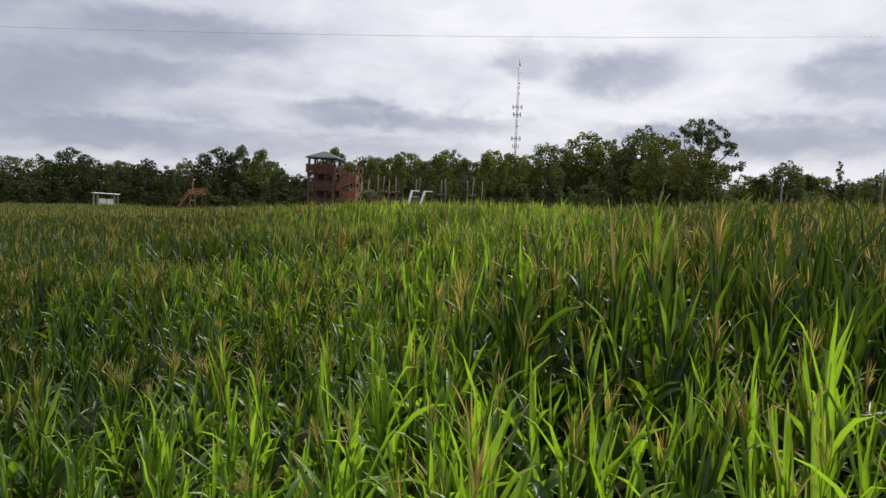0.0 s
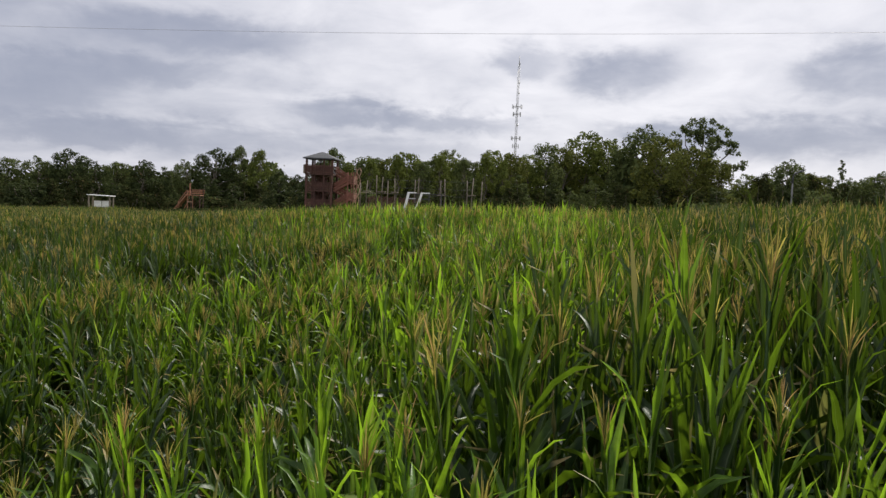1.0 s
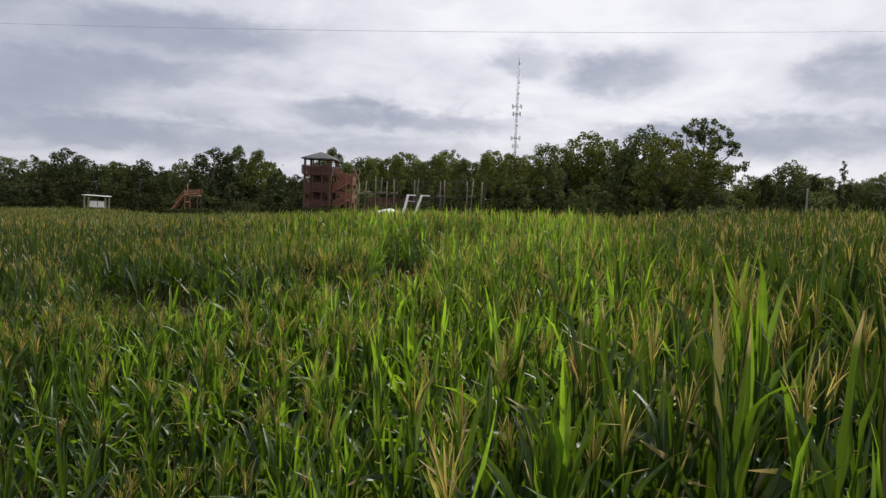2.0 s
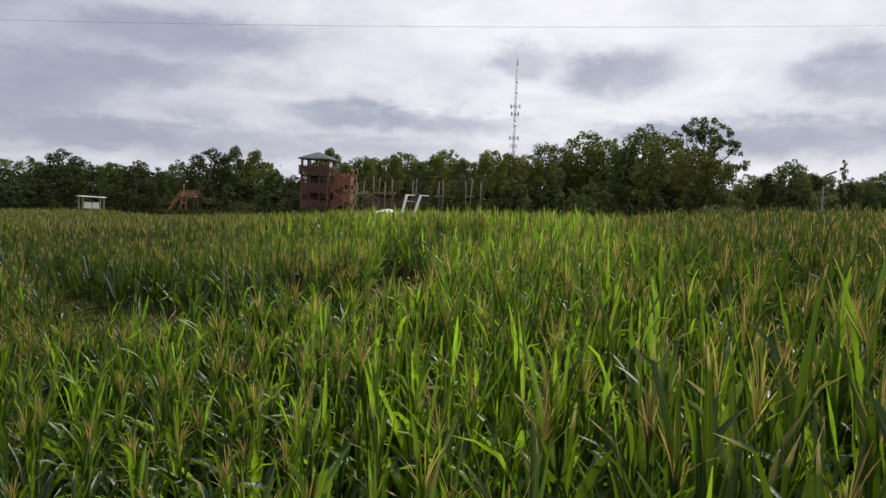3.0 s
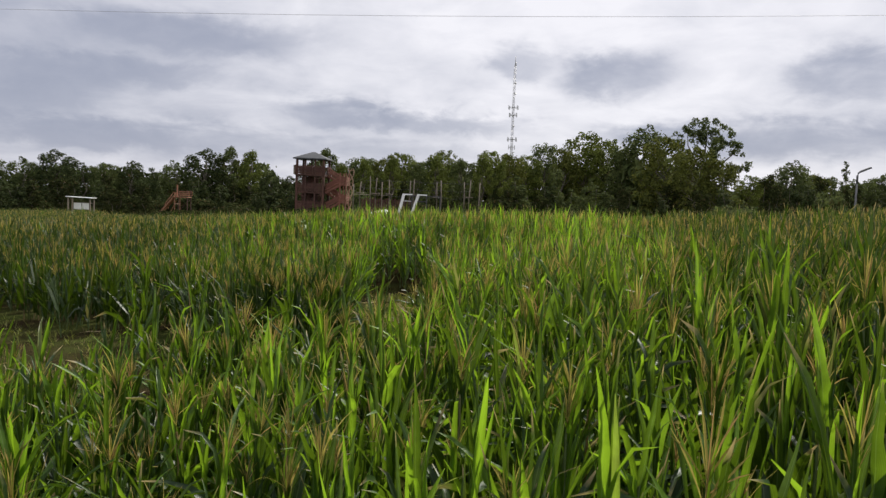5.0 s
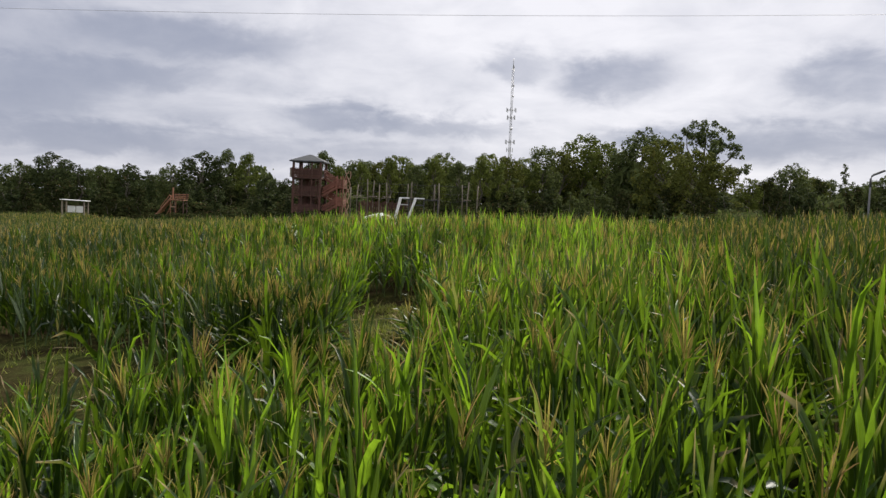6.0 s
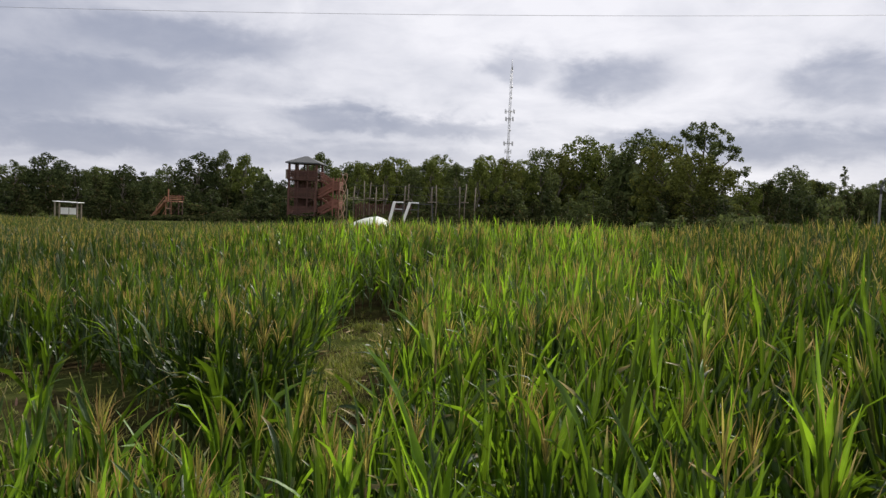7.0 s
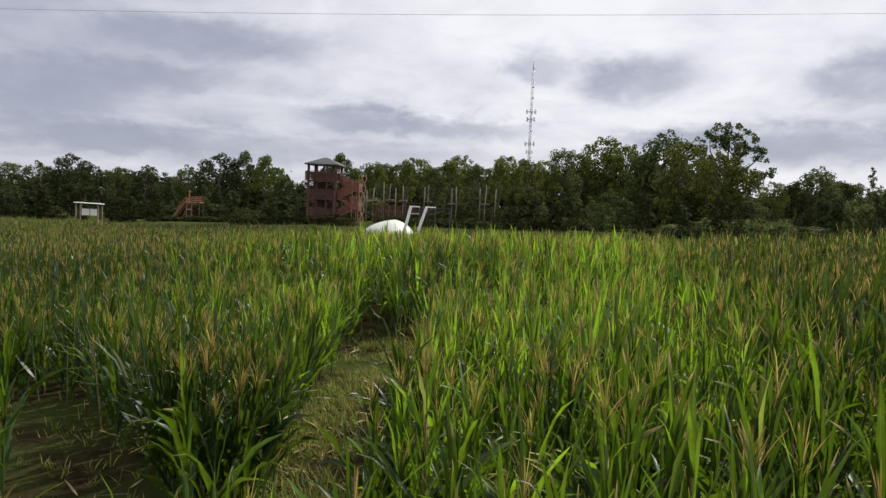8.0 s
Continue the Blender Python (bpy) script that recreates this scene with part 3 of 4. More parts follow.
def own_plants():
    """The stand of corn along the way: every plant a thing with its own stalk, leaves and tassel."""
    mine = (CY > 3.0) & (CY < 15.0) & (np.abs(CX - 0.75) < 1.5)
    idx = np.nonzero(mine)[0][:300]
    rng = np.random.default_rng(5)
    masters = []
    for k in range(15):
        tasselled = k % 5 in (0, 2)
        root = thing("corn_plant", 0, 0, 0, "green maize plant with upright blades and a tan tassel" if tasselled
                     else "young green maize plant with upright blades, no tassel", "corn plant", "corn plants in the field")
        for name, v, q, mi in corn_pieces(rng, 0, tasselled):
            a, b = ribs(name, v, 0)
            ob = new(name, quad_mesh(name, v, q, [(CORN_LEAF, CORN_TASSEL, CORN_STALK)[mi]], None, True, a, b))
            ob.parent = root
        masters.append(root)
    for j, i in enumerate(idx):
        s, tall = CSIZE[i] ** 0.6, CSIZE[i]
        m = pose(CX[i], CY[i], ground_z(CX[i], CY[i]), rng.normal(0, 3.4), rng.normal(0, 3.4), rng.uniform(0, 360)) @ Matrix.Diagonal((s, s, tall, 1))
        if j < len(masters):
            masters[j].matrix_basis = m
        else:
            src = masters[j % len(masters)]
            made = copy_thing(src, Matrix())
            made.matrix_basis = m
    rest = np.ones(len(CX), bool)
    rest[idx] = False
    return rest


REST = own_plants()
near = REST & (CY >= 1.0) & (CY < 18.5) & (CX > -5.6) & (CX < 5.2)
far = REST & ((CY >= 30) | (CY < 1.0) | (np.abs(CX - 0.8) > 0.64 * np.maximum(CY, 0) + 3.0))
middle = REST & ~near & ~far
ripe = near & (CY > 8.6)
near &= ~ripe
join_corn("corn_stand", "dense green maize with few tassels", 0, CX[near], CY[near], CSIZE[near], 14, 21, 0.32)
join_corn("corn_stand", "dense green maize with golden tan tassels", 0, CX[ripe], CY[ripe], CSIZE[ripe], 16, 24, 0.50)
join_corn("corn_stand", "dense green maize beside the maze paths", 1, CX[middle], CY[middle], CSIZE[middle], 16, 22, 0.62)
join_corn("corn_stand", "distant green and tan maize canopy", 2, CX[far], CY[far], CSIZE[far], 16, 23, 0.85)


# ---- weeds and straw on the maze paths ----
def litter(name, label, mat, count, seed, make):
    rng = np.random.default_rng(seed)
    vs, qs, n0 = [], [], 0
    x, y = rng.uniform(-15, 4, count * 16), rng.uniform(14, 31, count * 16)
    ok = (path_gap(x, y) < rng.uniform(-0.3, 0.5, len(x))) & ((x > -2.3) | (rng.random(len(x)) < 0.08))
    bare = np.array([noise.noise((a * 1.3, b * 1.3, 2.0)) if k else 0.0 for a, b, k in zip(x, y, ok)])
    ok &= bare > rng.normal(-0.12, 0.12, len(x))
    for a, b in zip(x[ok][:count], y[ok][:count]):
        v, q = make(rng)
        vs.append(v + np.array([a, b, ground_z(a, b)]))
        qs.append(q + n0)
        n0 += len(v)
    return tagged(new(name, quad_mesh(name, np.concatenate(vs), np.concatenate(qs), [mat])), label, name.replace("_", " "), kind="stuff")


def tall_grass():
    """Rough grass between the corn and the wood."""
    rng = np.random.default_rng(61)
    vs, qs, n0 = [], [], 0
    for _ in range(3200):
        y = rng.uniform(48, 128)
        x = rng.uniform(-0.62, 0.62) * y
        if y < float(field_end(x)) + 0.5 or math.hypot(x + 8.85, y - 72) < 3.6:
            continue
        z = ground_z(x, y) - 0.02
        for _ in range(4):
            v, q = blade(rng, 0.0, rng.uniform(0, 6.28), rng.uniform(0.35, 0.8), rng.uniform(0.05, 0.11), rng.uniform(0.8, 1.5), rng.uniform(0.1, 1.0), 2, False)
            vs.append(v + np.array([x + rng.normal(0, 0.3), y + rng.normal(0, 0.3), z]))
            qs.append(q + n0)
            n0 += len(v)
    tagged(new("rough_grass", quad_mesh("rough_grass", np.concatenate(vs), np.concatenate(qs), [ROUGH])), "dark uncut grass beyond the corn", "grass", kind="stuff")


def weed_tuft(rng):
    vs, qs, n0 = [], [], 0
    for _ in range(5):
        v, q = blade(rng, 0.0, rng.uniform(0, 6.28), rng.uniform(0.06, 0.22), rng.uniform(0.008, 0.022), rng.uniform(0.4, 1.4), rng.uniform(0.2, 1.6), 2, False)
        vs.append(v + np.array([*rng.normal(0, 0.03, 2), 0]))
        qs.append(q + n0)
        n0 += len(v)
    return np.concatenate(vs), np.concatenate(qs)


def straw_piece(rng):
    return blade(rng, rng.uniform(0.015, 0.06), rng.uniform(0, 6.28), rng.uniform(0.15, 0.5), rng.uniform(0.015, 0.05), rng.uniform(-0.05, 0.25), rng.uniform(0.1, 0.6), 3, False)


tall_grass()
litter("path_weeds", "low yellow-green weeds on trodden soil", WEED, 4000, 31, weed_tuft)
litter("corn_litter", "dry fallen maize leaves on the soil", STRAW, 190, 32, straw_piece)


# ---- trees ----
def crown_mesh(rng, centres, count, size, mat, ragged, tall=1.0):
    """Many small leaf sprays set round clump centres (x, y, z, radius), facing outwards and a little up."""
    c = np.array(centres)
    weight = c[:, 3] ** 2
    pick = rng.choice(len(c), count, p=weight / weight.sum())
    d = rng.normal(0, 1, (count, 3))
    d[:, 2] += 0.35
    d /= np.linalg.norm(d, axis=1)[:, None]
    r = c[pick, 3] * (0.45 + 0.55 * rng.random(count) ** 0.4) * (1 + rng.normal(0, ragged, count))
    p = c[pick, :3] + d * r[:, None] * np.array([1, 1, 0.9])
    n = d + rng.normal(0, 0.42, (count, 3)) + np.array([0, 0, 0.25])
    n /= np.linalg.norm(n, axis=1)[:, None]
    a = np.cross(n, rng.normal(0, 1, (count, 3)))
    a /= np.linalg.norm(a, axis=1)[:, None]
    b = np.cross(n, a)
    s = (size * rng.uniform(0.55, 1.35, count))[:, None]
    v = np.empty((count, 4, 3))
    v[:, 0], v[:, 1] = p - a * s * 0.6, p + b * s * 0.36 + a * s * 0.1
    v[:, 2], v[:, 3] = p + a * s * 0.7 - n * s * 0.15, p - b * s * 0.36
    v[:, :, 2] = p[:, None, 2] + (v[:, :, 2] - p[:, None, 2]) * tall
    return quad_mesh("crown", v.reshape(-1, 3), np.arange(count * 4).reshape(-1, 4), [mat], smooth=False)


def limb(bm, a, b, r0, r1, rng, sag=0.0):
    a, b = Vector(a), Vector(b)
    pts = []
    for i in range(5):
        f = i / 4
        p = a.lerp(b, f)
        w = 0.05 * (b - a).length * math.sin(f * math.pi)
        pts.append(p + Vector((rng.normal(0, w), rng.normal(0, w), rng.normal(0, w * 0.5) - sag * math.sin(f * math.pi))))
    tube(bm, pts, r0, r1, 6)


def make_tree(kind, mat, seed, label):
    """A tree 10 m tall and about 7 m wide at the origin."""
    rng = np.random.default_rng(seed)
    root = thing("tree", 0, 0, 0, label, "tree", "trees of the wood edge")
    bm, cl = B(), []
    if kind == "broad":
        limb(bm, (0, 0, -0.3), (0.1, 0, 7.8), 0.24, 0.06, rng)
        for i in range(30):         # an upright crown of separate billows, fuller below the middle
            u = (i + 0.5) / 30
            h = 1.0 + 7.4 * u ** 0.85
            wide = 2.9 * math.sqrt(max(0.05, 1 - ((h - 4.0) / 5.4) ** 2)) if h > 4 else 2.5 + 0.4 * h / 4
            a, f = i * 2.399 + rng.normal(0, 0.3), rng.uniform(0.5, 1.0)
            e = (wide * f * math.cos(a), wide * f * math.sin(a), h + rng.normal(0, 0.3))
            if i % 2 == 0:
                limb(bm, (0, 0, max(0.4, h * 0.7)), e, 0.07, 0.02, rng)
            cl.append((*e, rng.uniform(0.65, 1.25)))
        for i in range(12):         # uneven tufts on top
            a, r = i * 2.4, rng.uniform(0.1, 2.2)
            cl.append((r * math.cos(a), r * math.sin(a), 9.5 - 0.5 * r + rng.normal(0, 0.3), rng.uniform(0.28, 0.62)))
        me = crown_mesh(rng, cl, 4600, 0.27, mat, 0.13)
    elif kind == "tall":            # a bare pale stem with a high crown
        limb(bm, (0, 0, -0.3), (0.2, 0, 9.0), 0.20, 0.05, rng)
        for i in range(17):
            h = 3.9 + 5.6 * i / 16
            reach = 2.6 * math.sin(min(1.0, (10.8 - h) / 4.5) * math.pi / 2) * rng.uniform(0.3, 1.0)
            a = i * 2.4 + rng.normal(0, 0.4)
            e = (reach * math.cos(a), reach * math.sin(a), h + 0.2)
            limb(bm, (0, 0, h * 0.78), e, 0.06, 0.015, rng)
            cl.append((*e, rng.uniform(0.5, 1.05)))
        me = crown_mesh(rng, cl, 3000, 0.27, mat, 0.15)
    elif kind == "young":           # slender growth at the wood's edge, leafy to the ground
        for k in range(3):
            bx, by = rng.normal(0, 0.9, 2)
            hh = rng.uniform(6.5, 9.5)
            limb(bm, (bx * 0.5, by * 0.5, -0.3), (bx, by, hh), 0.09, 0.02, rng)
            for i in range(9):
                h = 0.8 + (hh - 0.6) * i / 8
                a, r = rng.uniform(0, 6.28), rng.uniform(0.2, 1.7) * (1.15 - 0.08 * h)
                cl.append((bx + r * math.cos(a), by + r * math.sin(a), h, rng.uniform(0.5, 1.0)))
        me = crown_mesh(rng, cl, 2200, 0.36, mat, 0.2)
    elif kind == "open":
        # bare lower limbs, foliage carried at the ends with sky between
        limb(bm, (0, 0, -0.3), (0.1, 0, 5.2), 0.30, 0.17, rng)
        for i, (ex, ez, rx, rz, n) in enumerate(((-1.5, 8.1, 1.5, 1.1, 15), (0.2, 8.6, 1.0, 0.9, 8), (1.5, 8.0, 1.2, 1.0, 12), (2.7, 6.6, 0.75, 0.65, 7), (3.35, 5.0, 0.5, 0.3, 4),
                                                 (-2.5, 6.4, 0.8, 0.9, 8), (-0.6, 6.6, 1.2, 0.9, 9), (1.2, 6.3, 0.8, 0.6, 5), (2.2, 4.4, 0.5, 0.4, 4), (-1.8, 4.6, 1.1, 0.9, 8), (0.4, 4.6, 1.2, 0.9, 8))):
            e = (ex, rng.normal(0, 1.0), ez)
            limb(bm, (0, 0, 3.0 + 0.2 * (i % 8)), e, 0.13, 0.025, rng, sag=-0.3)
            for _ in range(n):
                cl.append((ex + rng.uniform(-1, 1) * rx, e[1] + rng.normal(0, 0.6), ez + rng.uniform(-1, 1) * rz, rng.uniform(0.20, 0.44)))
        me = crown_mesh(rng, cl, 5500, 0.19, mat, 0.18)
    elif kind == "slim":
        limb(bm, (0, 0, -0.3), (0, 0, 9.6), 0.13, 0.02, rng)
        for i in range(22):
            h = 0.8 + 8.9 * i / 21
            reach = rng.uniform(0.5, 2.2) * (1.12 - 0.105 * h)
            a = i * 2.4
            e = (reach * math.cos(a), reach * math.sin(a), h)
            limb(bm, (0, 0, h - 0.4), e, 0.035, 0.01, rng)
            cl.append((*e, rng.uniform(0.35, 0.65) * (1.25 - 0.07 * h)))
        me = crown_mesh(rng, cl, 1700, 0.26, mat, 0.25)
    else:   # thicket: many stems from the ground
        for i in range(9):
            a, r = i * 2.4, rng.uniform(0.3, 3.0)
            e = (r * math.cos(a), r * math.sin(a), rng.uniform(5, 9))
            limb(bm, (e[0] * 0.3, e[1] * 0.3, -0.3), e, 0.07, 0.02, rng)
            cl.append((*e, rng.uniform(1.2, 1.9)))
            cl.append((e[0] * 1.05, e[1] * 1.05, e[2] * 0.5, rng.uniform(1.3, 2.0)))
            cl.append((e[0] * 1.05, e[1] * 1.05, 1.0, rng.uniform(1.2, 1.8)))
        me = crown_mesh(rng, cl, 1150, 0.52, mat, 0.2, 2.4)
    part("trunk", bm, BARK, root)
    crown = new("crown", me)
    crown.parent = root
    return root


MASTERS = {
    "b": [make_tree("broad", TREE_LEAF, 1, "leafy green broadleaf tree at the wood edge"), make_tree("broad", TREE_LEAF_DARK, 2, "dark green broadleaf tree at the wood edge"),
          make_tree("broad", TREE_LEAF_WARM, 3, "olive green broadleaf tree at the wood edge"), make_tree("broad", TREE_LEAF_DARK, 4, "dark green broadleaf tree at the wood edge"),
          make_tree("broad", DIMMED_LEAF, 12, "deep green broadleaf tree, full crown dimmed in its colour"), make_tree("broad", DIMMED_LEAF, 13, "deep green broadleaf tree, full crown dimmed in its colour")],
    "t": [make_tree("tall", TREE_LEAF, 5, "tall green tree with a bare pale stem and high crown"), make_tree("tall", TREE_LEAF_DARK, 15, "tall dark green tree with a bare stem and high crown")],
    "y": [make_tree("young", DIMMED_LEAF, 16, "young growth at the wood edge, coloured dark for the shade there"), make_tree("young", SHADED_UNDERGROWTH, 17, "young growth at the wood edge, coloured dark for the shade there"),
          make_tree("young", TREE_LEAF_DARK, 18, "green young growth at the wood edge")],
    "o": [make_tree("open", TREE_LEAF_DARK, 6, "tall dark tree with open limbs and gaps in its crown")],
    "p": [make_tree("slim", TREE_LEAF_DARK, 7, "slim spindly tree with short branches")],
    "s": [make_tree("thicket", SHADED_UNDERGROWTH, 8, "tangled thicket coloured dark for the shade below the trees"), make_tree("thicket", TREE_LEAF_DARK, 9, "green tangled thicket below the trees")],
}
USED = set()
tree_rng = np.random.default_rng(77)


def plant(kind, x, y, height, width, which=None, flip=False):
    ms = MASTERS[kind]
    k = which if which is not None else int(tree_rng.integers(0, len(ms)))
    turn = 0 if kind == "o" else tree_rng.uniform(0, 360)
    m = pose(x, y, ground_z(x, y) - 0.02, 0, 0, turn) @ Matrix.Diagonal((width / 7, width / 7, (height + (float(dip(x, y)) if kind in "btop" else 0.0)) / 10, 1))
    if (kind, k) not in USED:
        USED.add((kind, k))
        ms[k].matrix_basis = m
        return ms[k]
    made = copy_thing(ms[k], Matrix())
    made.matrix_basis = m
    return made


WEST_WOOD = [(-163, 240, 10.8, 15, "b"), (-151, 235, 13.2, 16, "b"), (-144, 240, 13.4, 15, "b"), (-135, 242, 16.4, 15, "b"), (-124.5, 238, 12.8, 11, "b"),
             (-114, 232, 12.6, 13, "b"), (-105, 230, 12.9, 12, "b"), (-99, 236, 10.2, 12, "b"), (-90, 226, 12.8, 12, "b"), (-80.7, 224, 16.6, 13, "b"),
             (-74, 226, 16.6, 8.5, "t"), (-67.6, 224, 15.2, 9, "t"), (-59, 215, 9.8, 12, "b"), (-55, 220, 9.0, 9, "b"), (-49, 214, 9.5, 11, "b"), (-44, 205, 9.5, 9, "b")]
MIDDLE_WOOD = [(-39, 190, 14, 7.5, "t"), (-34, 188, 11.2, 8, "b"), (-29.9, 190, 12.9, 8.5, "b"), (-25.3, 192, 12.6, 8, "b"), (-21.2, 195, 14.2, 10, "b"),
               (-15.2, 198, 12.6, 8.5, "b"), (-10.9, 196, 14.9, 10, "b"), (-5.9, 200, 12.4, 8.5, "b"), (0.1, 195, 14.8, 10, "b"), (4.7, 192, 13.8, 8.5, "b"),
               (9.2, 200, 14.0, 9, "b"), (14, 205, 17.4, 8, "b"), (19.7, 215, 16.8, 11, "b"), (26.7, 222, 21.8, 14, "b"), (31.5, 215, 19.3, 11, "b")]
EAST_WOOD = [(33.3, 200, 15.8, 9, "b"), (37.3, 200, 20.6, 13, "b"), (37.1, 172, 16, 12, "b"), (48.0, 183, 22.2, 15, "o"), (40.3, 160, 12.9, 12, "b"), (44, 158, 10.6, 9, "b"),
             (60.5, 190, 8.8, 9, "b"), (66.4, 195, 8.2, 8, "b"), (73.1, 200, 12.4, 13, "b"), (79, 206, 10.5, 10, "b"), (85, 215, 10.2, 10, "b"), (93.3, 225, 9.4, 9, "t"),
             (99.4, 230, 14.6, 10, "p"), (104, 236, 9.6, 11, "b"), (109.7, 240, 9.9, 12, "b"), (117, 245, 12, 11, "b"), (121, 240, 13.8, 12, "b"), (127, 235, 12.2, 13, "b")]
EAST_TONES = {14: 1, 19.7: 2, 26.7: 0, 31.5: 0, 33.3: 1, 37.3: 3, 37.1: 2, 40.3: 2, 44: 2, 0.1: 0, 9.2: 0}      # which crown stands where
for wood in (WEST_WOOD, MIDDLE_WOOD, EAST_WOOD):
    for x, y, h, w, kind in wood:
        # west trees mostly take the crowns with the falloff in their colour
        crown_pick = int(tree_rng.choice((4, 5, 4, 5, 1, 3))) if wood is WEST_WOOD else EAST_TONES.get(x, int(tree_rng.integers(0, 4)))
        plant(kind, x, y, h, min(w * 1.2, h * 0.95) if kind == "b" else w * 1.1, crown_pick if kind == "b" else None)
# the second rank behind, and brush coloured dark for shade at the wood's foot
for wood in (WEST_WOOD, MIDDLE_WOOD, EAST_WOOD):
    for (xa, ya, ha, _, _), (xb, yb, hb, _, _) in zip(wood, wood[1:]):
        plant("s", (xa + xb) / 2, max(ya, yb) + 12, min(min(ha, hb) * 0.95, 15), abs(xb - xa) * 1.2 + 7)
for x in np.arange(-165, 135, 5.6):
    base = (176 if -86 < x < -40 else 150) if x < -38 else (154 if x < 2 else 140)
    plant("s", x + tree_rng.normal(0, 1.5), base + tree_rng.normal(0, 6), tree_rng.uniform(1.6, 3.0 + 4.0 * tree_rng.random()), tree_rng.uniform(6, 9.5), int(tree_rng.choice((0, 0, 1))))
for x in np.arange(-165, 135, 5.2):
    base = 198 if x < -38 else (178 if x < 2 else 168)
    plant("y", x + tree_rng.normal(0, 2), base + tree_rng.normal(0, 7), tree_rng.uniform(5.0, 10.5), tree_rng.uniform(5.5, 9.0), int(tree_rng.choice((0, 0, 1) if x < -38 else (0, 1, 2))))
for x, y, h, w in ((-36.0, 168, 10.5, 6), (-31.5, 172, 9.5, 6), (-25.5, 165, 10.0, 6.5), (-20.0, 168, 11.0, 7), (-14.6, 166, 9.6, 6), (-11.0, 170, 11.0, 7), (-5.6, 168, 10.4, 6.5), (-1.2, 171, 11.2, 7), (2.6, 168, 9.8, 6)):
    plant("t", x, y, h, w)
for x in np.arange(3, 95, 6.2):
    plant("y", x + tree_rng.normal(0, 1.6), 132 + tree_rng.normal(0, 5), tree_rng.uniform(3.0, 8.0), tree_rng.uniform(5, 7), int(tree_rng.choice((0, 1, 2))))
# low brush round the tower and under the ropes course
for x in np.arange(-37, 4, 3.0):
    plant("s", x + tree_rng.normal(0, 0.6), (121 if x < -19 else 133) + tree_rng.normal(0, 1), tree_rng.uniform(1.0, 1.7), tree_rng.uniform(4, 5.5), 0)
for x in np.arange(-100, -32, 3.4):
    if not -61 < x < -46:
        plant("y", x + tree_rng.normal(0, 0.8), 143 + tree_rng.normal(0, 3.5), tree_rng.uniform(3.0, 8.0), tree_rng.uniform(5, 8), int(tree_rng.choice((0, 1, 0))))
for x in np.arange(-66, -48, 2.2):        # low dark growth added to cover the lit ground round the slide's foot
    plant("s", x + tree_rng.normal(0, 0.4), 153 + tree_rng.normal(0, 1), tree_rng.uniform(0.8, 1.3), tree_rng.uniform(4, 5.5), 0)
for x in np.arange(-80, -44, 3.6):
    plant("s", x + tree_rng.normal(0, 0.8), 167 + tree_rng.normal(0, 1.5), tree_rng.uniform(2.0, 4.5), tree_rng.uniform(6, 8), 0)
plant("s", 17.2, 60, 2.1, 3.2, 1)
plant("s", 20.4, 58, 1.5, 2.6, 0)


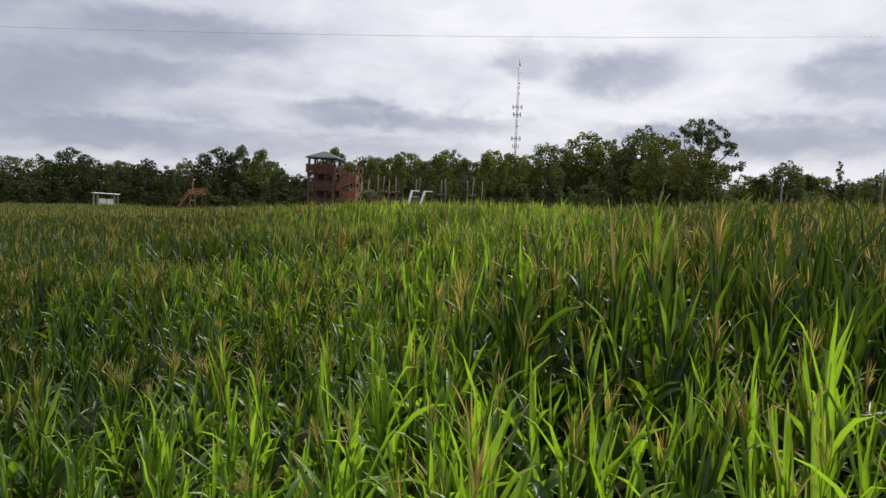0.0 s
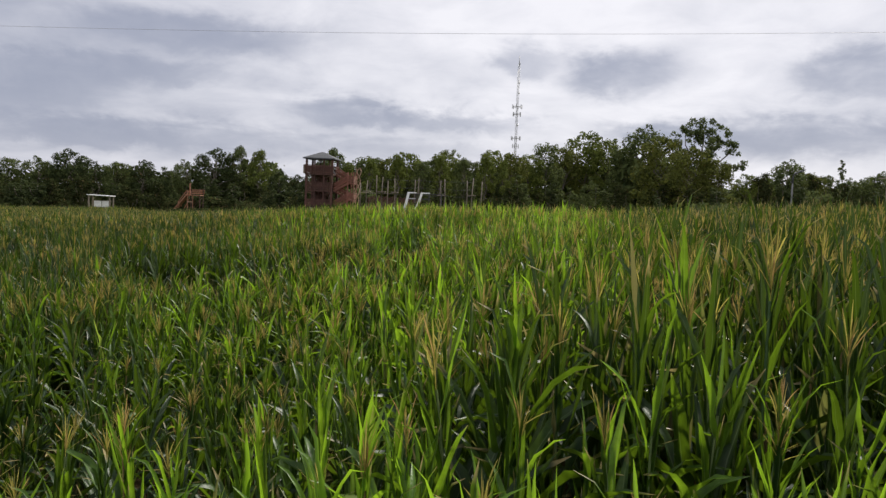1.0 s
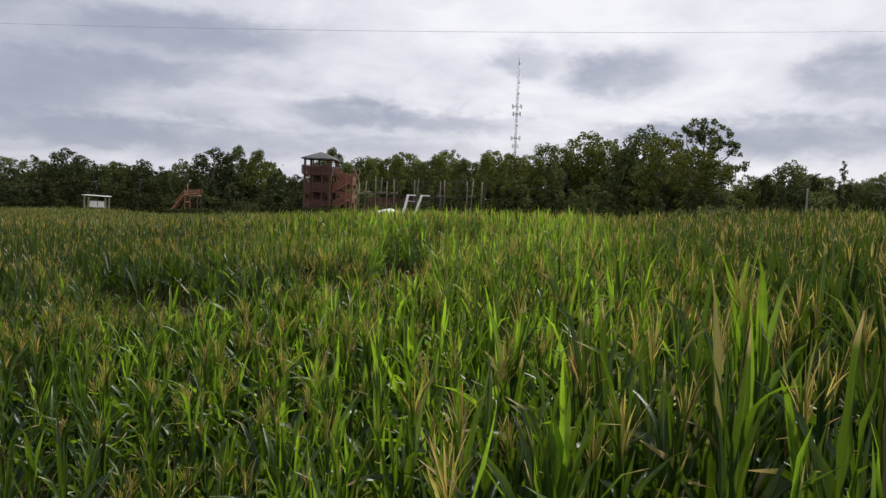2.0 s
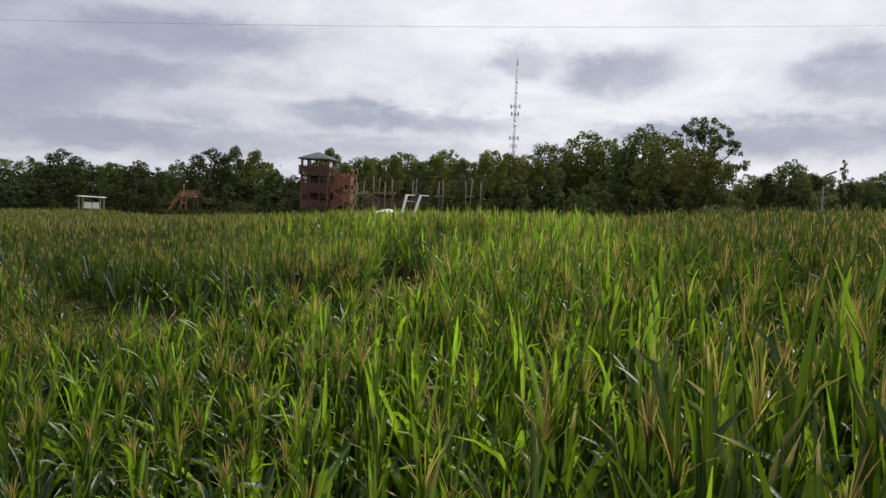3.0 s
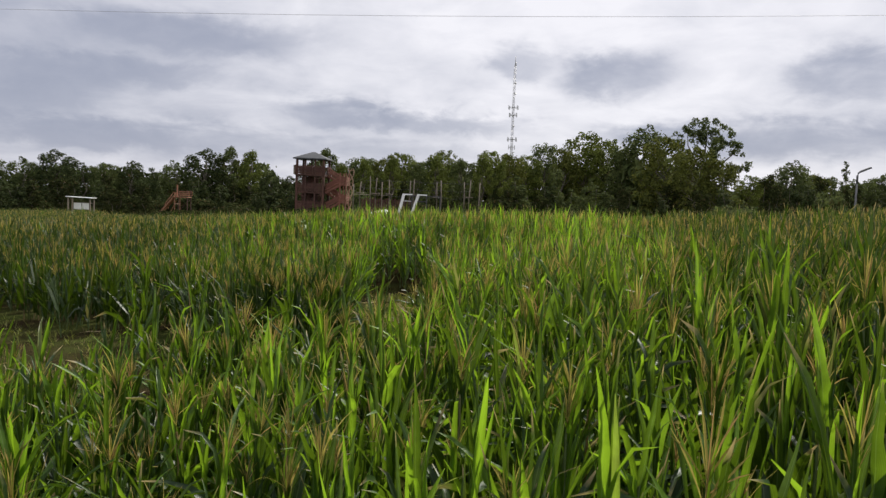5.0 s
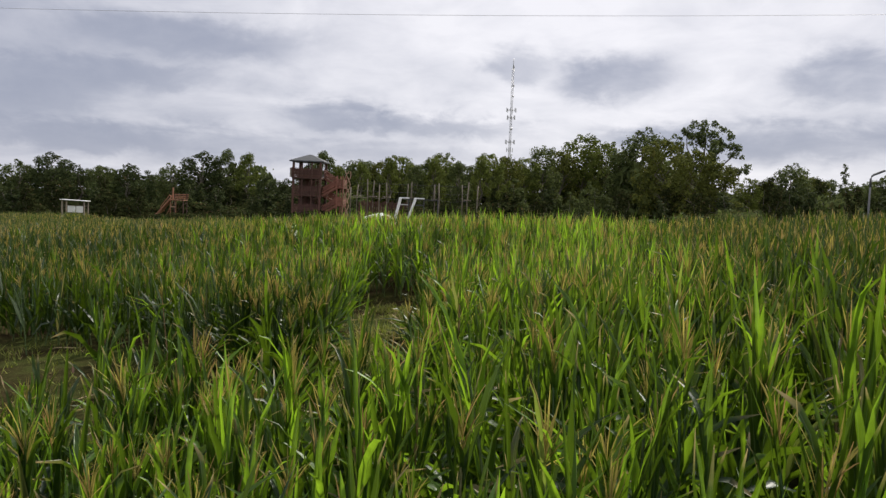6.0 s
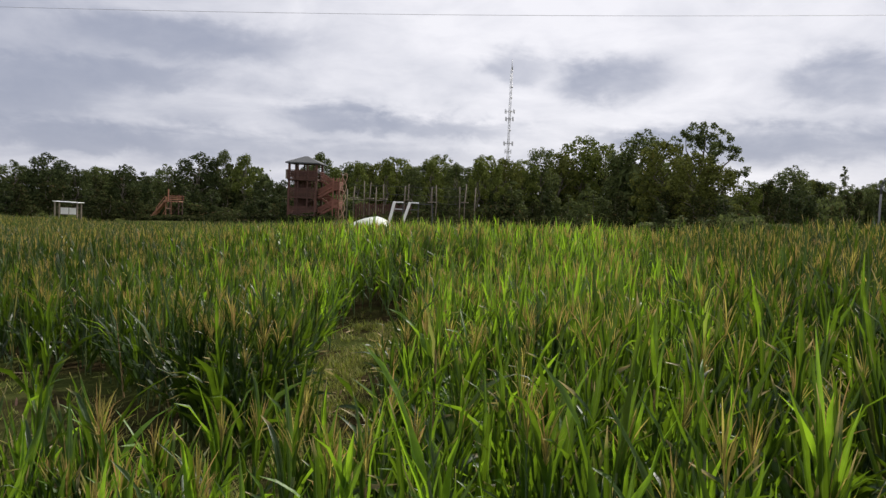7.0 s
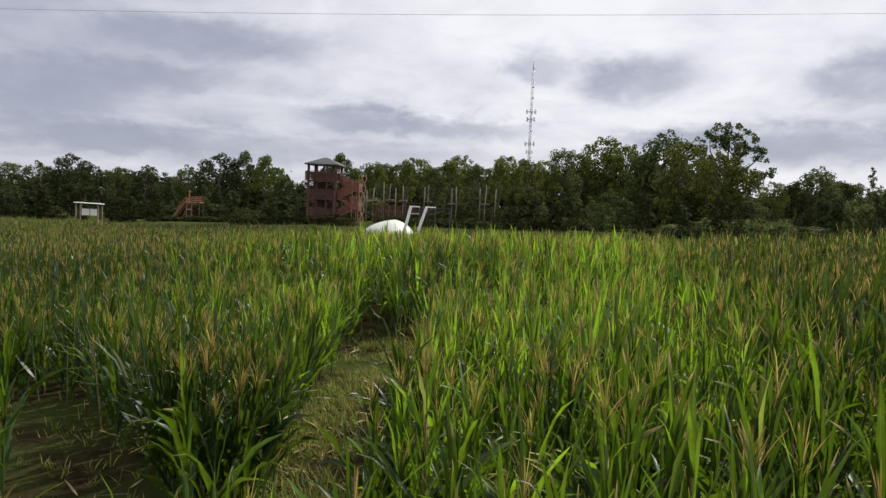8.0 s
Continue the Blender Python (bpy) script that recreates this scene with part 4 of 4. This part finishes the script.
# ---- lookout tower ----
def lookout_tower():
    gx, gy = -27.0, 126.0
    d = float(dip(gx, gy))
    g = ground_z(gx, gy) + d
    root = thing("lookout_tower", gx, gy, g, "three-storey red-brown timber lookout tower with grey hipped roof", "tower")
    w, floors, eave, apex = 2.05, (0.62, 3.38, 6.05), 8.45, 9.5
    for sx in (-1, 1):
        for sy in (-1, 1):
            part("post", box(B(), (sx * w - 0.16, sy * w - 0.16, -0.3 - d), (sx * w + 0.16, sy * w + 0.16, eave), 0.02), RED_WOOD, root)
    for sx in (-0.36, 0.36):
        for sy in (-1, 1):
            part("post", box(B(), (sx * w - 0.1, sy * w - 0.1, -0.3 - d), (sx * w + 0.1, sy * w + 0.1, eave), 0.02), RED_WOOD, root)
    for f in floors:
        o = w + (0.10 if f < floors[2] else 0.20)
        part("deck", box(B(), (-o, -o, f - 0.28), (o, o, f), 0.02), RED_WOOD, root)
        for k in range(5):
            z = f + 0.10 + k * 0.235
            for sy in (-1, 1):
                part("rail_board", box(B(), (-o, sy * o - 0.03, z), (o, sy * o + 0.03, z + 0.155)), RED_WOOD, root)
            part("rail_board", box(B(), (-o - 0.03, -o, z), (-o + 0.03, o, z + 0.155)), RED_WOOD, root)
            if f != floors[1]:
                part("rail_board", box(B(), (o - 0.03, -o * 0.2, z), (o + 0.03, o, z + 0.155)), RED_WOOD, root)
        for sx in (-1, -0.33, 0.33, 1):
            for sy in (-1, 1):
                part("rail_post", box(B(), (sx * o - 0.06, sy * o - 0.05, f - 0.2), (sx * o + 0.06, sy * o + 0.05, f + 1.28)), RED_WOOD, root)
        part("rail_cap", box(B(), (-o - 0.08, -o - 0.08, f + 1.26), (o + 0.08, -o + 0.08, f + 1.32)), RED_WOOD, root)
        part("rail_cap", box(B(), (-o - 0.08, o - 0.08, f + 1.26), (o + 0.08, o + 0.08, f + 1.32)), RED_WOOD, root)
    for z0, z1 in ((-0.2, floors[0] - 0.3), (floors[0] + 1.3, floors[1] - 0.3), (floors[1] + 1.3, floors[2] - 0.3)):
        for s in (-1, 1):
            part("brace", beam(B(), (-s * w, w, z0), (s * w, w, z1), 0.14), RED_WOOD, root)
        part("brace", beam(B(), (-w, -w, z1), (-w * 0.36, -w, z1 - 0.5), 0.12), RED_WOOD, root)
        part("brace", beam(B(), (w, -w, z1), (w * 0.36, -w, z1 - 0.5), 0.12), RED_WOOD, root)
    for z0, z1 in ((0.0, floors[0]), (floors[0], floors[1]), (floors[1], floors[2])):
        for k in range(8):      # boarded stair core at the back of each storey
            x = -w + 0.35 + k * 0.3
            part("wall_board", box(B(), (x, 0.9, z0), (x + 0.26, 0.96, z1 - 0.28)), RED_WOOD, root)
    e = 2.6
    bm = B()
    ring = [bm.verts.new(p) for p in ((-e, -e, eave), (e, -e, eave), (e, e, eave), (-e, e, eave))]
    low = [bm.verts.new((v.co.x, v.co.y, eave - 0.16)) for v in ring]
    a, b = bm.verts.new((-0.25, 0, apex)), bm.verts.new((0.25, 0, apex))
    bm.faces.new((ring[0], ring[1], b, a))
    bm.faces.new((ring[1], ring[2], b))
    bm.faces.new((ring[2], ring[3], a, b))
    bm.faces.new((ring[3], ring[0], a))
    for k in range(4):
        bm.faces.new((low[k], low[(k + 1) % 4], ring[(k + 1) % 4], ring[k]))
    bm.faces.new(low[::-1])
    roof = part("roof", bm, ROOF_METAL, root, "grey metal hipped roof")
    for k in range(11):         # standing seams
        x = -2.35 + k * 0.47
        top = 1 - abs(x) / e
        part("seam", beam(B(), (x, -e, eave + 0.02), (x * 0.08 if abs(x) < 0.3 else x, -e * (1 - top), eave + (apex - eave) * top + 0.02), 0.04, 0.04), ROOF_METAL, roof)
    # switchback stair on the east side
    x0, x1 = w + 0.20, w + 2.50
    for n, (za, zb) in enumerate(((-0.1, floors[0]), (floors[0], floors[1]), (floors[1], floors[2]))):
        zm = (za + zb) / 2
        if n:
            for y, p, q in ((-1.0, (x0, za), (x1, zm)), (0.5, (x1, zm), (x0, zb))):
                for dy in (-0.55, 0.55):
                    part("stringer", beam(B(), (p[0], y + dy, p[1] - 0.1), (q[0], y + dy, q[1] - 0.1), 0.08, 0.32), STAIR_WOOD, root)
                    part("handrail", beam(B(), (p[0], y + dy, p[1] + 1.05), (q[0], y + dy, q[1] + 1.05), 0.07, 0.14), STAIR_WOOD, root)
                    part("handrail", beam(B(), (p[0], y + dy, p[1] + 0.72), (q[0], y + dy, q[1] + 0.72), 0.05, 0.18), STAIR_WOOD, root)
                    part("handrail", beam(B(), (p[0], y + dy, p[1] + 0.38), (q[0], y + dy, q[1] + 0.38), 0.05, 0.18), STAIR_WOOD, root)
                for k in range(8):
                    f = (k + 0.5) / 8
                    cx, cz = p[0] + (q[0] - p[0]) * f, p[1] + (q[1] - p[1]) * f
                    part("tread", box(B(), (cx - 0.16, y - 0.55, cz - 0.04), (cx + 0.16, y + 0.55, cz)), STAIR_WOOD, root)
            part("landing", box(B(), (x1, -1.6, zm - 0.2), (x1 + 0.95, 1.1, zm), 0.02), STAIR_WOOD, root)
            for k in range(4):
                z = zm + 0.12 + k * 0.26
                part("rail_board", box(B(), (x1, -1.63, z), (x1 + 0.95, -1.57, z + 0.2)), STAIR_WOOD, root)
                part("rail_board", box(B(), (x1 + 0.92, -1.57, z), (x1 + 0.98, 1.1, z + 0.2)), STAIR_WOOD, root)
    for px_, py_ in ((x1, -1.6), (x1 + 0.9, -1.6), (x1, 1.1), (x1 + 0.9, 1.1)):
        part("post", box(B(), (px_ - 0.09, py_ - 0.09, -0.3 - d), (px_ + 0.09, py_ + 0.09, 6.4)), STAIR_WOOD, root)
    # a small grey lookout box hung on the west side of the top deck
    z = floors[2]
    o = w + 0.20
    part("lookout_box", box(B(), (-o - 0.50, -1.5, z + 0.05), (-o - 0.44, 0.4, z + 1.3), 0.01), GREY_WOOD, root, "grey boarded lookout box")
    part("lookout_box", box(B(), (-o - 0.44, -1.5, z + 0.05), (-o - 0.10, -1.44, z + 1.3), 0.01), GREY_WOOD, root, "grey boarded lookout box")
    part("lookout_floor", box(B(), (-o - 0.50, -1.5, z - 0.08), (-o, 0.4, z + 0.05), 0.01), GREY_WOOD, root)
    for za, zb in ((floors[0], floors[1]), (floors[1], floors[2])):     # open braces under the stair
        part("brace", beam(B(), (x0, -1.6, za + 0.3), (x1 + 0.9, -1.6, zb - 0.4), 0.11), STAIR_WOOD, root)


lookout_tower()


def climbing_spire():
    gx, gy = -21.1, 124.0
    d = float(dip(gx, gy))
    g = ground_z(gx, gy) + d
    root = thing("climbing_spire", gx, gy, g, "tall twisted tan timber climbing frame of crossing rods", "climbing frame")
    for s in (0, 2.094, 4.189):
        pts = [(0.055 * z + 0.44 * math.cos(s + z * 1.35), 0.35 * math.sin(s + z * 1.35), z) for z in np.linspace(-0.2 - d, 6.9, 42)]
        part("rod", tube(B(), pts, 0.075, 0.06, 6), TAN_WOOD, root)
    for k in range(4):
        z = 0.9 + k * 1.9
        part("rung", tube(B(), [(0.055 * z - 0.44, 0, z), (0.055 * z + 0.44, 0, z)], 0.03, 0.03, 5), TAN_WOOD, root)


climbing_spire()


def ropes_course():
    gy = 140.0
    gx = -12.0
    d = float(dip(gx, gy))
    g = ground_z(gx, gy) + d
    root = thing("ropes_course", gx, gy, g, "high ropes course of grey poles, platforms and cables", "ropes course")
    tops = ((-23.5, 4.9), (-22.2, 5.4), (-20.1, 6.3), (-19.3, 6.1), (-18.0, 5.4), (-17.2, 5.9), (-13.4, 5.8), (-12.7, 6.1), (-8.8, 5.8), (-8.1, 6.1), (-4.0, 6.0), (-3.1, 6.5), (-1.3, 5.9))
    prng = np.random.default_rng(41)
    for i, (x, z) in enumerate(tops):
        dy = prng.uniform(-2.5, 2.5)
        part("pole", tube(B(), [(x - gx, dy, -0.5 - d), (x - gx + prng.normal(0, 0.06), dy, 2.5), (x - gx + prng.normal(0, 0.1), dy, z - g)], 0.11, 0.085, 7), GREY_WOOD, root)
        if i in (1, 3, 5, 7, 8, 11):
            part("platform", box(B(), (x - gx - 0.65, dy - 0.65, 2.75 + 0.2 * (i % 2)), (x - gx + 0.65, dy + 0.65, 2.9 + 0.2 * (i % 2)), 0.02), GREY_WOOD, root)
    for z, sag in ((2.85, 0.25), (4.0, 0.15), (5.3, 0.1)):
        for (xa, _), (xb, _) in zip(tops[1::2], tops[3::2]):
            pts = [(xa - gx + (xb - xa) * f, 0.3, z - sag * math.sin(math.pi * f)) for f in np.linspace(0, 1, 7)]
            part("cable", tube(B(), pts, 0.018, 0.018, 5), CABLE, root)
    for k in range(17):         # plank bridge between the western poles
        x = -23.2 + k * 0.36
        part("plank", box(B(), (x - gx, -0.5, 2.72), (x - gx + 0.28, 0.5, 2.80)), GREY_WOOD, root)
    for k in range(24):         # low slatted fence behind
        x = -22.5 + k * 0.42
        part("slat", box(B(), (x - gx, 5.0, -0.2 - d), (x - gx + 0.3, 5.05, 2.0 + 0.15 * (k % 3))), RED_WOOD, root)


ropes_course()


# ---- white frame and inflatable pillow beyond the corn ----
def white_frame():
    gx, gy = -4.36, 52.0
    g = ground_z(gx, gy)
    root = thing("play_frame", gx, gy, g, "white painted play frame with two leaning posts", "play frame")
    h = 2.88 - g
    for x in (-0.24, 0.62):
        part("leaning_post", beam(B(), (x - (0.62 if x < 0 else 0.86), 0, -0.2), (x, 0, h), 0.21, 0.14), WHITE_PAINT, root, "white leaning post")
        part("arm", box(B(), (x - 0.06, -0.04, h - 0.05), (x + 0.50, 0.04, h + 0.02), 0.01), WHITE_PAINT, root)
        part("upright", box(B(), (x + 0.45, -0.04, -0.2), (x + 0.50, 0.04, h - 0.05), 0.01), DARK_STEEL, root, "thin dark steel upright")
        part("brace", box(B(), (x - 0.12, -0.03, h - 0.42), (x + 0.45, 0.03, h - 0.37)), PALE_STEEL if x < 0 else DARK_STEEL, root)
    part("crossbar", box(B(), (0.2, 0.02, h - 0.09), (1.9, 0.07, h - 0.05)), DARK_STEEL, root)
    part("upright", box(B(), (1.86, 0.0, -0.2), (1.91, 0.06, h - 0.05)), DARK_STEEL, root)


white_frame()


def bounce_pillow():
    gx, gy = -8.85, 72.0
    g = ground_z(gx, gy)
    n, k, top = 40, 12, 1.66 - g
    v, q = [], []
    for j in range(k + 1):
        b = j / k * math.pi / 2
        for i in range(n):
            a = i / n * 2 * math.pi
            r = math.cos(b) ** 0.9
            lobes = 1 + 0.03 * abs(math.sin(a * 4)) - 0.03
            peak = 0.55 * (1 - r)      # the peak stands east of the middle
            z = (1 - r) * 0.25 + 0.75 * math.sin(b)
            v.append((2.15 * r * math.cos(a) * lobes + peak, 3.2 * r * math.sin(a) * lobes, top * z * (1 + 0.03 * math.cos(a * 8) * r)))
    for j in range(k):
        for i in range(n):
            q.append((j * n + i, j * n + (i + 1) % n, (j + 1) * n + (i + 1) % n, (j + 1) * n + i))
    root = thing("bounce_pillow", gx, gy, g, "white inflated vinyl bounce pillow on the grass", "bounce pillow")
    body = new("cushion", quad_mesh("cushion", v, q, [WHITE_VINYL]))
    body.parent = root
    pts = [(2.17 * math.cos(a), 3.22 * math.sin(a), 0.05) for a in np.linspace(0, 2 * math.pi, 41)]
    part("hem", tube(B(), pts, 0.07, 0.07, 6), WHITE_VINYL, root)


bounce_pillow()


# ---- notice kiosk and slide tower to the west ----
def kiosk():
    gx, gy = -59.1, 117.0
    g, d = ground_z(gx, gy), float(dip(gx, gy))
    root = thing("notice_kiosk", gx, gy, g, "open timber kiosk with white boards and a pale shed roof", "kiosk")
    zl, zr = 1.02 - g, 0.92 - g
    for x, z in ((-1.65, zl), (1.6, zr)):
        for y in (-0.55, 0.55):
            part("post", box(B(), (x - 0.09, y - 0.09, -0.3), (x + 0.09, y + 0.09, z - 0.12)), GREY_WOOD, root)
    bm = box(B(), (-1.95, -0.8, -0.045), (1.9, 0.8, 0.045), 0.01)
    bmesh.ops.transform(bm, matrix=pose(0, 0, (zl + zr) / 2 - 0.06, 0, 1.3, 0), verts=bm.verts)
    part("roof", bm, WHITE_PAINT, root, "pale sloping roof slab")
    for x in (-1.25, 0.02):
        part("board", box(B(), (x, 0.2, d + 0.45), (x + 1.15, 0.26, d + 1.38), 0.01), WHITE_PAINT, root, "white notice board")
    for z in (d + 0.42, d + 1.40):
        part("rail", box(B(), (-1.6, 0.27, z - 0.05), (1.55, 0.36, z + 0.05)), GREY_WOOD, root)


kiosk()


def slide_tower():
    gx, gy = -61.6, 160.0
    g, d = ground_z(gx, gy), float(dip(gx, gy))
    root = thing("slide_tower", gx, gy, g, "orange-stained timber slide tower with a railed platform", "slide")
    deck = d + 2.45
    for x, y, up, wood in ((-1.0, -0.9, 1.05, ORANGE_WOOD), (0.1, -0.9, 0.2, ORANGE_WOOD), (-1.0, 0.9, 1.05, RED_WOOD), (1.6, -0.9, 1.5, RED_WOOD), (1.6, 0.9, 1.5, RED_WOOD)):
        part("post", box(B(), (x - 0.08, y - 0.08, -0.3), (x + 0.08, y + 0.08, deck + up), 0.01), wood, root)
    part("platform", box(B(), (-1.5, -1.1, deck), (1.7, 1.1, deck + 0.17), 0.02), ORANGE_WOOD, root)
    for k in range(3):
        z = deck + 0.40 + k * 0.34
        for y in (-1.05, 1.05):
            part("rail_board", box(B(), (-0.1, y - 0.04, z), (1.9, y + 0.04, z + 0.2)), ORANGE_WOOD, root)
    part("mast_post", box(B(), (-0.98, -0.10, deck + 0.15), (-0.78, 0.10, deck + 2.55)), ORANGE_WOOD, root)
    for y in (-0.75, 0.75):     # the chute: sides, bed and a raised handrail
        part("slide_side", beam(B(), (-3.7, y, 0.85), (-1.2, y, deck + 0.25), 0.12, 0.30), ORANGE_WOOD, root)
        part("handrail", beam(B(), (-3.0, y, 2.25), (-1.2, y, deck + 1.1), 0.10, 0.14), ORANGE_WOOD, root)
        part("handrail_post", box(B(), (-3.06, y - 0.05, 1.2), (-2.94, y + 0.05, 2.25)), ORANGE_WOOD, root)
    part("slide_bed", beam(B(), (-3.7, 0, 0.72), (-1.2, 0, deck + 0.10), 1.4, 0.08), ORANGE_WOOD, root)
    part("run_out", box(B(), (-4.4, -0.75, 0.60), (-3.65, 0.75, 0.76)), ORANGE_WOOD, root)
    for x in (-4.2, -3.2):
        part("leg", box(B(), (x - 0.07, -0.6, -0.3), (x + 0.07, -0.5, 0.62 if x < -4 else 1.2)), ORANGE_WOOD, root)
    part("brace", beam(B(), (-2.6, 0.6, 0.2), (-1.2, 0.6, deck - 0.6), 0.14), ORANGE_WOOD, root)
    part("brace", beam(B(), (-1.3, 0.9, 0.2), (1.5, 0.9, deck - 0.2), 0.12), RED_WOOD, root)
    part("cross_board", box(B(), (-1.0, -1.05, d + 1.05), (0.15, -0.98, d + 1.25)), TAN_WOOD, root)


slide_tower()


# ---- radio mast ----
def radio_mast():
    gx, gy = 11.0, 420.0
    g = ground_z(gx, gy)
    root = thing("radio_mast", gx, gy, g, "tall pale steel lattice radio mast with antenna rings", "radio mast")
    h, r = 80.3 - g, 0.62
    legs = [(r * math.cos(a), r * math.sin(a)) for a in (0.5, 0.5 + 2.094, 0.5 + 4.189)]
    for x, y in legs:
        part("leg", tube(B(), [(x, y, -0.5), (x, y, h - 5)], 0.10, 0.10, 6), PALE_STEEL, root)
    bm = B()
    step = 1.5
    for i in range(int((h - 5) / step)):
        for k in range(3):
            a, b = legs[k], legs[(k + 1) % 3]
            z = i * step
            tube(bm, [(*a, z), (*b, z + step)] if (i + k) % 2 else [(*b, z), (*a, z + step)], 0.045, 0.045, 4)
            tube(bm, [(*a, z), (*b, z)], 0.04, 0.04, 4)
    part("lattice", bm, PALE_STEEL, root)
    part("whip", tube(B(), [(0, 0, h - 6), (0, 0, h)], 0.26, 0.16, 6), PALE_STEEL, root)
    part("lamp", tube(B(), [(0.3, 0, h - 5.2), (0.3, 0, h - 3.4)], 0.28, 0.28, 8), PALE_STEEL, root)
    for z, w, n in ((53.3, 2.6, 6), (49.4, 2.1, 6), (36.6, 2.5, 6), (32.4, 1.6, 4)):
        z -= g
        part("ring", tube(B(), [(w * math.cos(a), w * math.sin(a), z) for a in np.linspace(0, 2 * math.pi, 13)], 0.08, 0.08, 5), PALE_STEEL, root)
        for k in range(n):
            a = k / n * 2 * math.pi + 0.3
            part("antenna", box(B(), (w * math.cos(a) - 0.2, w * math.sin(a) - 0.2, z - 1.1), (w * math.cos(a) + 0.2, w * math.sin(a) + 0.2, z + 1.1), 0.03), PALE_STEEL, root)
            part("strut", tube(B(), [(0, 0, z), (w * math.cos(a), w * math.sin(a), z)], 0.06, 0.06, 5), PALE_STEEL, root)
    for z in (66.0, 60.5, 43.5):
        part("dish", tube(B(), [(0.5, -0.7, z - g), (0.5, -1.2, z - g)], 0.55, 0.3, 10), PALE_STEEL, root)


radio_mast()


# ---- wire, lamp post and utility pole ----
def overhead_wire():
    pts = [(x, 50.0, 12.70 + 0.0230 * x + 0.000363 * x * x) for x in np.linspace(-76, 61, 46)]
    ob = part("overhead_wire", tube(B(), pts, 0.0095, 0.0095, 6), PALE_STEEL, None)
    tagged(ob, "thin dark overhead wire above the field", "wire")


overhead_wire()


def lamp_post():
    gx, gy = 13.55, 36.0
    g = ground_z(gx, gy)
    root = thing("lamp_post", gx, gy, g, "slim grey lamp post with a bent arm in the corn", "lamp post")
    h = 4.12 - g
    part("pole", tube(B(), [(0, 0, -0.3), (0, 0, h * 0.5), (0, 0, h)], 0.042, 0.034, 8), POLE_GREY, root)
    part("stay", tube(B(), [(-0.14, 0.05, -0.3), (-0.12, 0.05, h - 1.2)], 0.022, 0.02, 6), POLE_GREY, root)
    part("arm", tube(B(), [(0, 0, h - 0.3), (0, 0, h - 0.02), (0.03, 0, h + 0.08), (0.10, 0, h + 0.13)], 0.04, 0.03, 8), LAMP_GREY, root)
    bm = box(B(), (-0.20, -0.08, -0.03), (0.20, 0.08, 0.03), 0.015)
    bmesh.ops.transform(bm, matrix=pose(0.27, 0, h + 0.21, 0, -24, 0), verts=bm.verts)
    part("head", bm, LAMP_GREY, root, "flat dark lamp head")


lamp_post()


def utility_pole(gx, gy, top):
    g = ground_z(gx, gy)
    root = thing("utility_pole", gx, gy, g, "weathered wooden utility pole with a crossarm", "utility pole")
    h = top - g
    part("pole", tube(B(), [(0, 0, -0.5), (0, 0, h * 0.5), (0, 0, h)], 0.17, 0.12, 8), GREY_WOOD, root)
    part("crossarm", box(B(), (-1.2, -0.06, h - 1.6), (1.2, 0.06, h - 1.45)), GREY_WOOD, root)
    for x in (-1.1, -0.5, 0.5, 1.1):
        part("insulator", tube(B(), [(x, 0, h - 1.46), (x, 0, h - 1.25)], 0.06, 0.04, 6), DARK_STEEL, root)


utility_pole(58.4, 120.0, 9.8)
utility_pole(-76.0, 50.0, 13.05)    # these two carry the wire over the field
utility_pole(61.0, 50.0, 15.55)
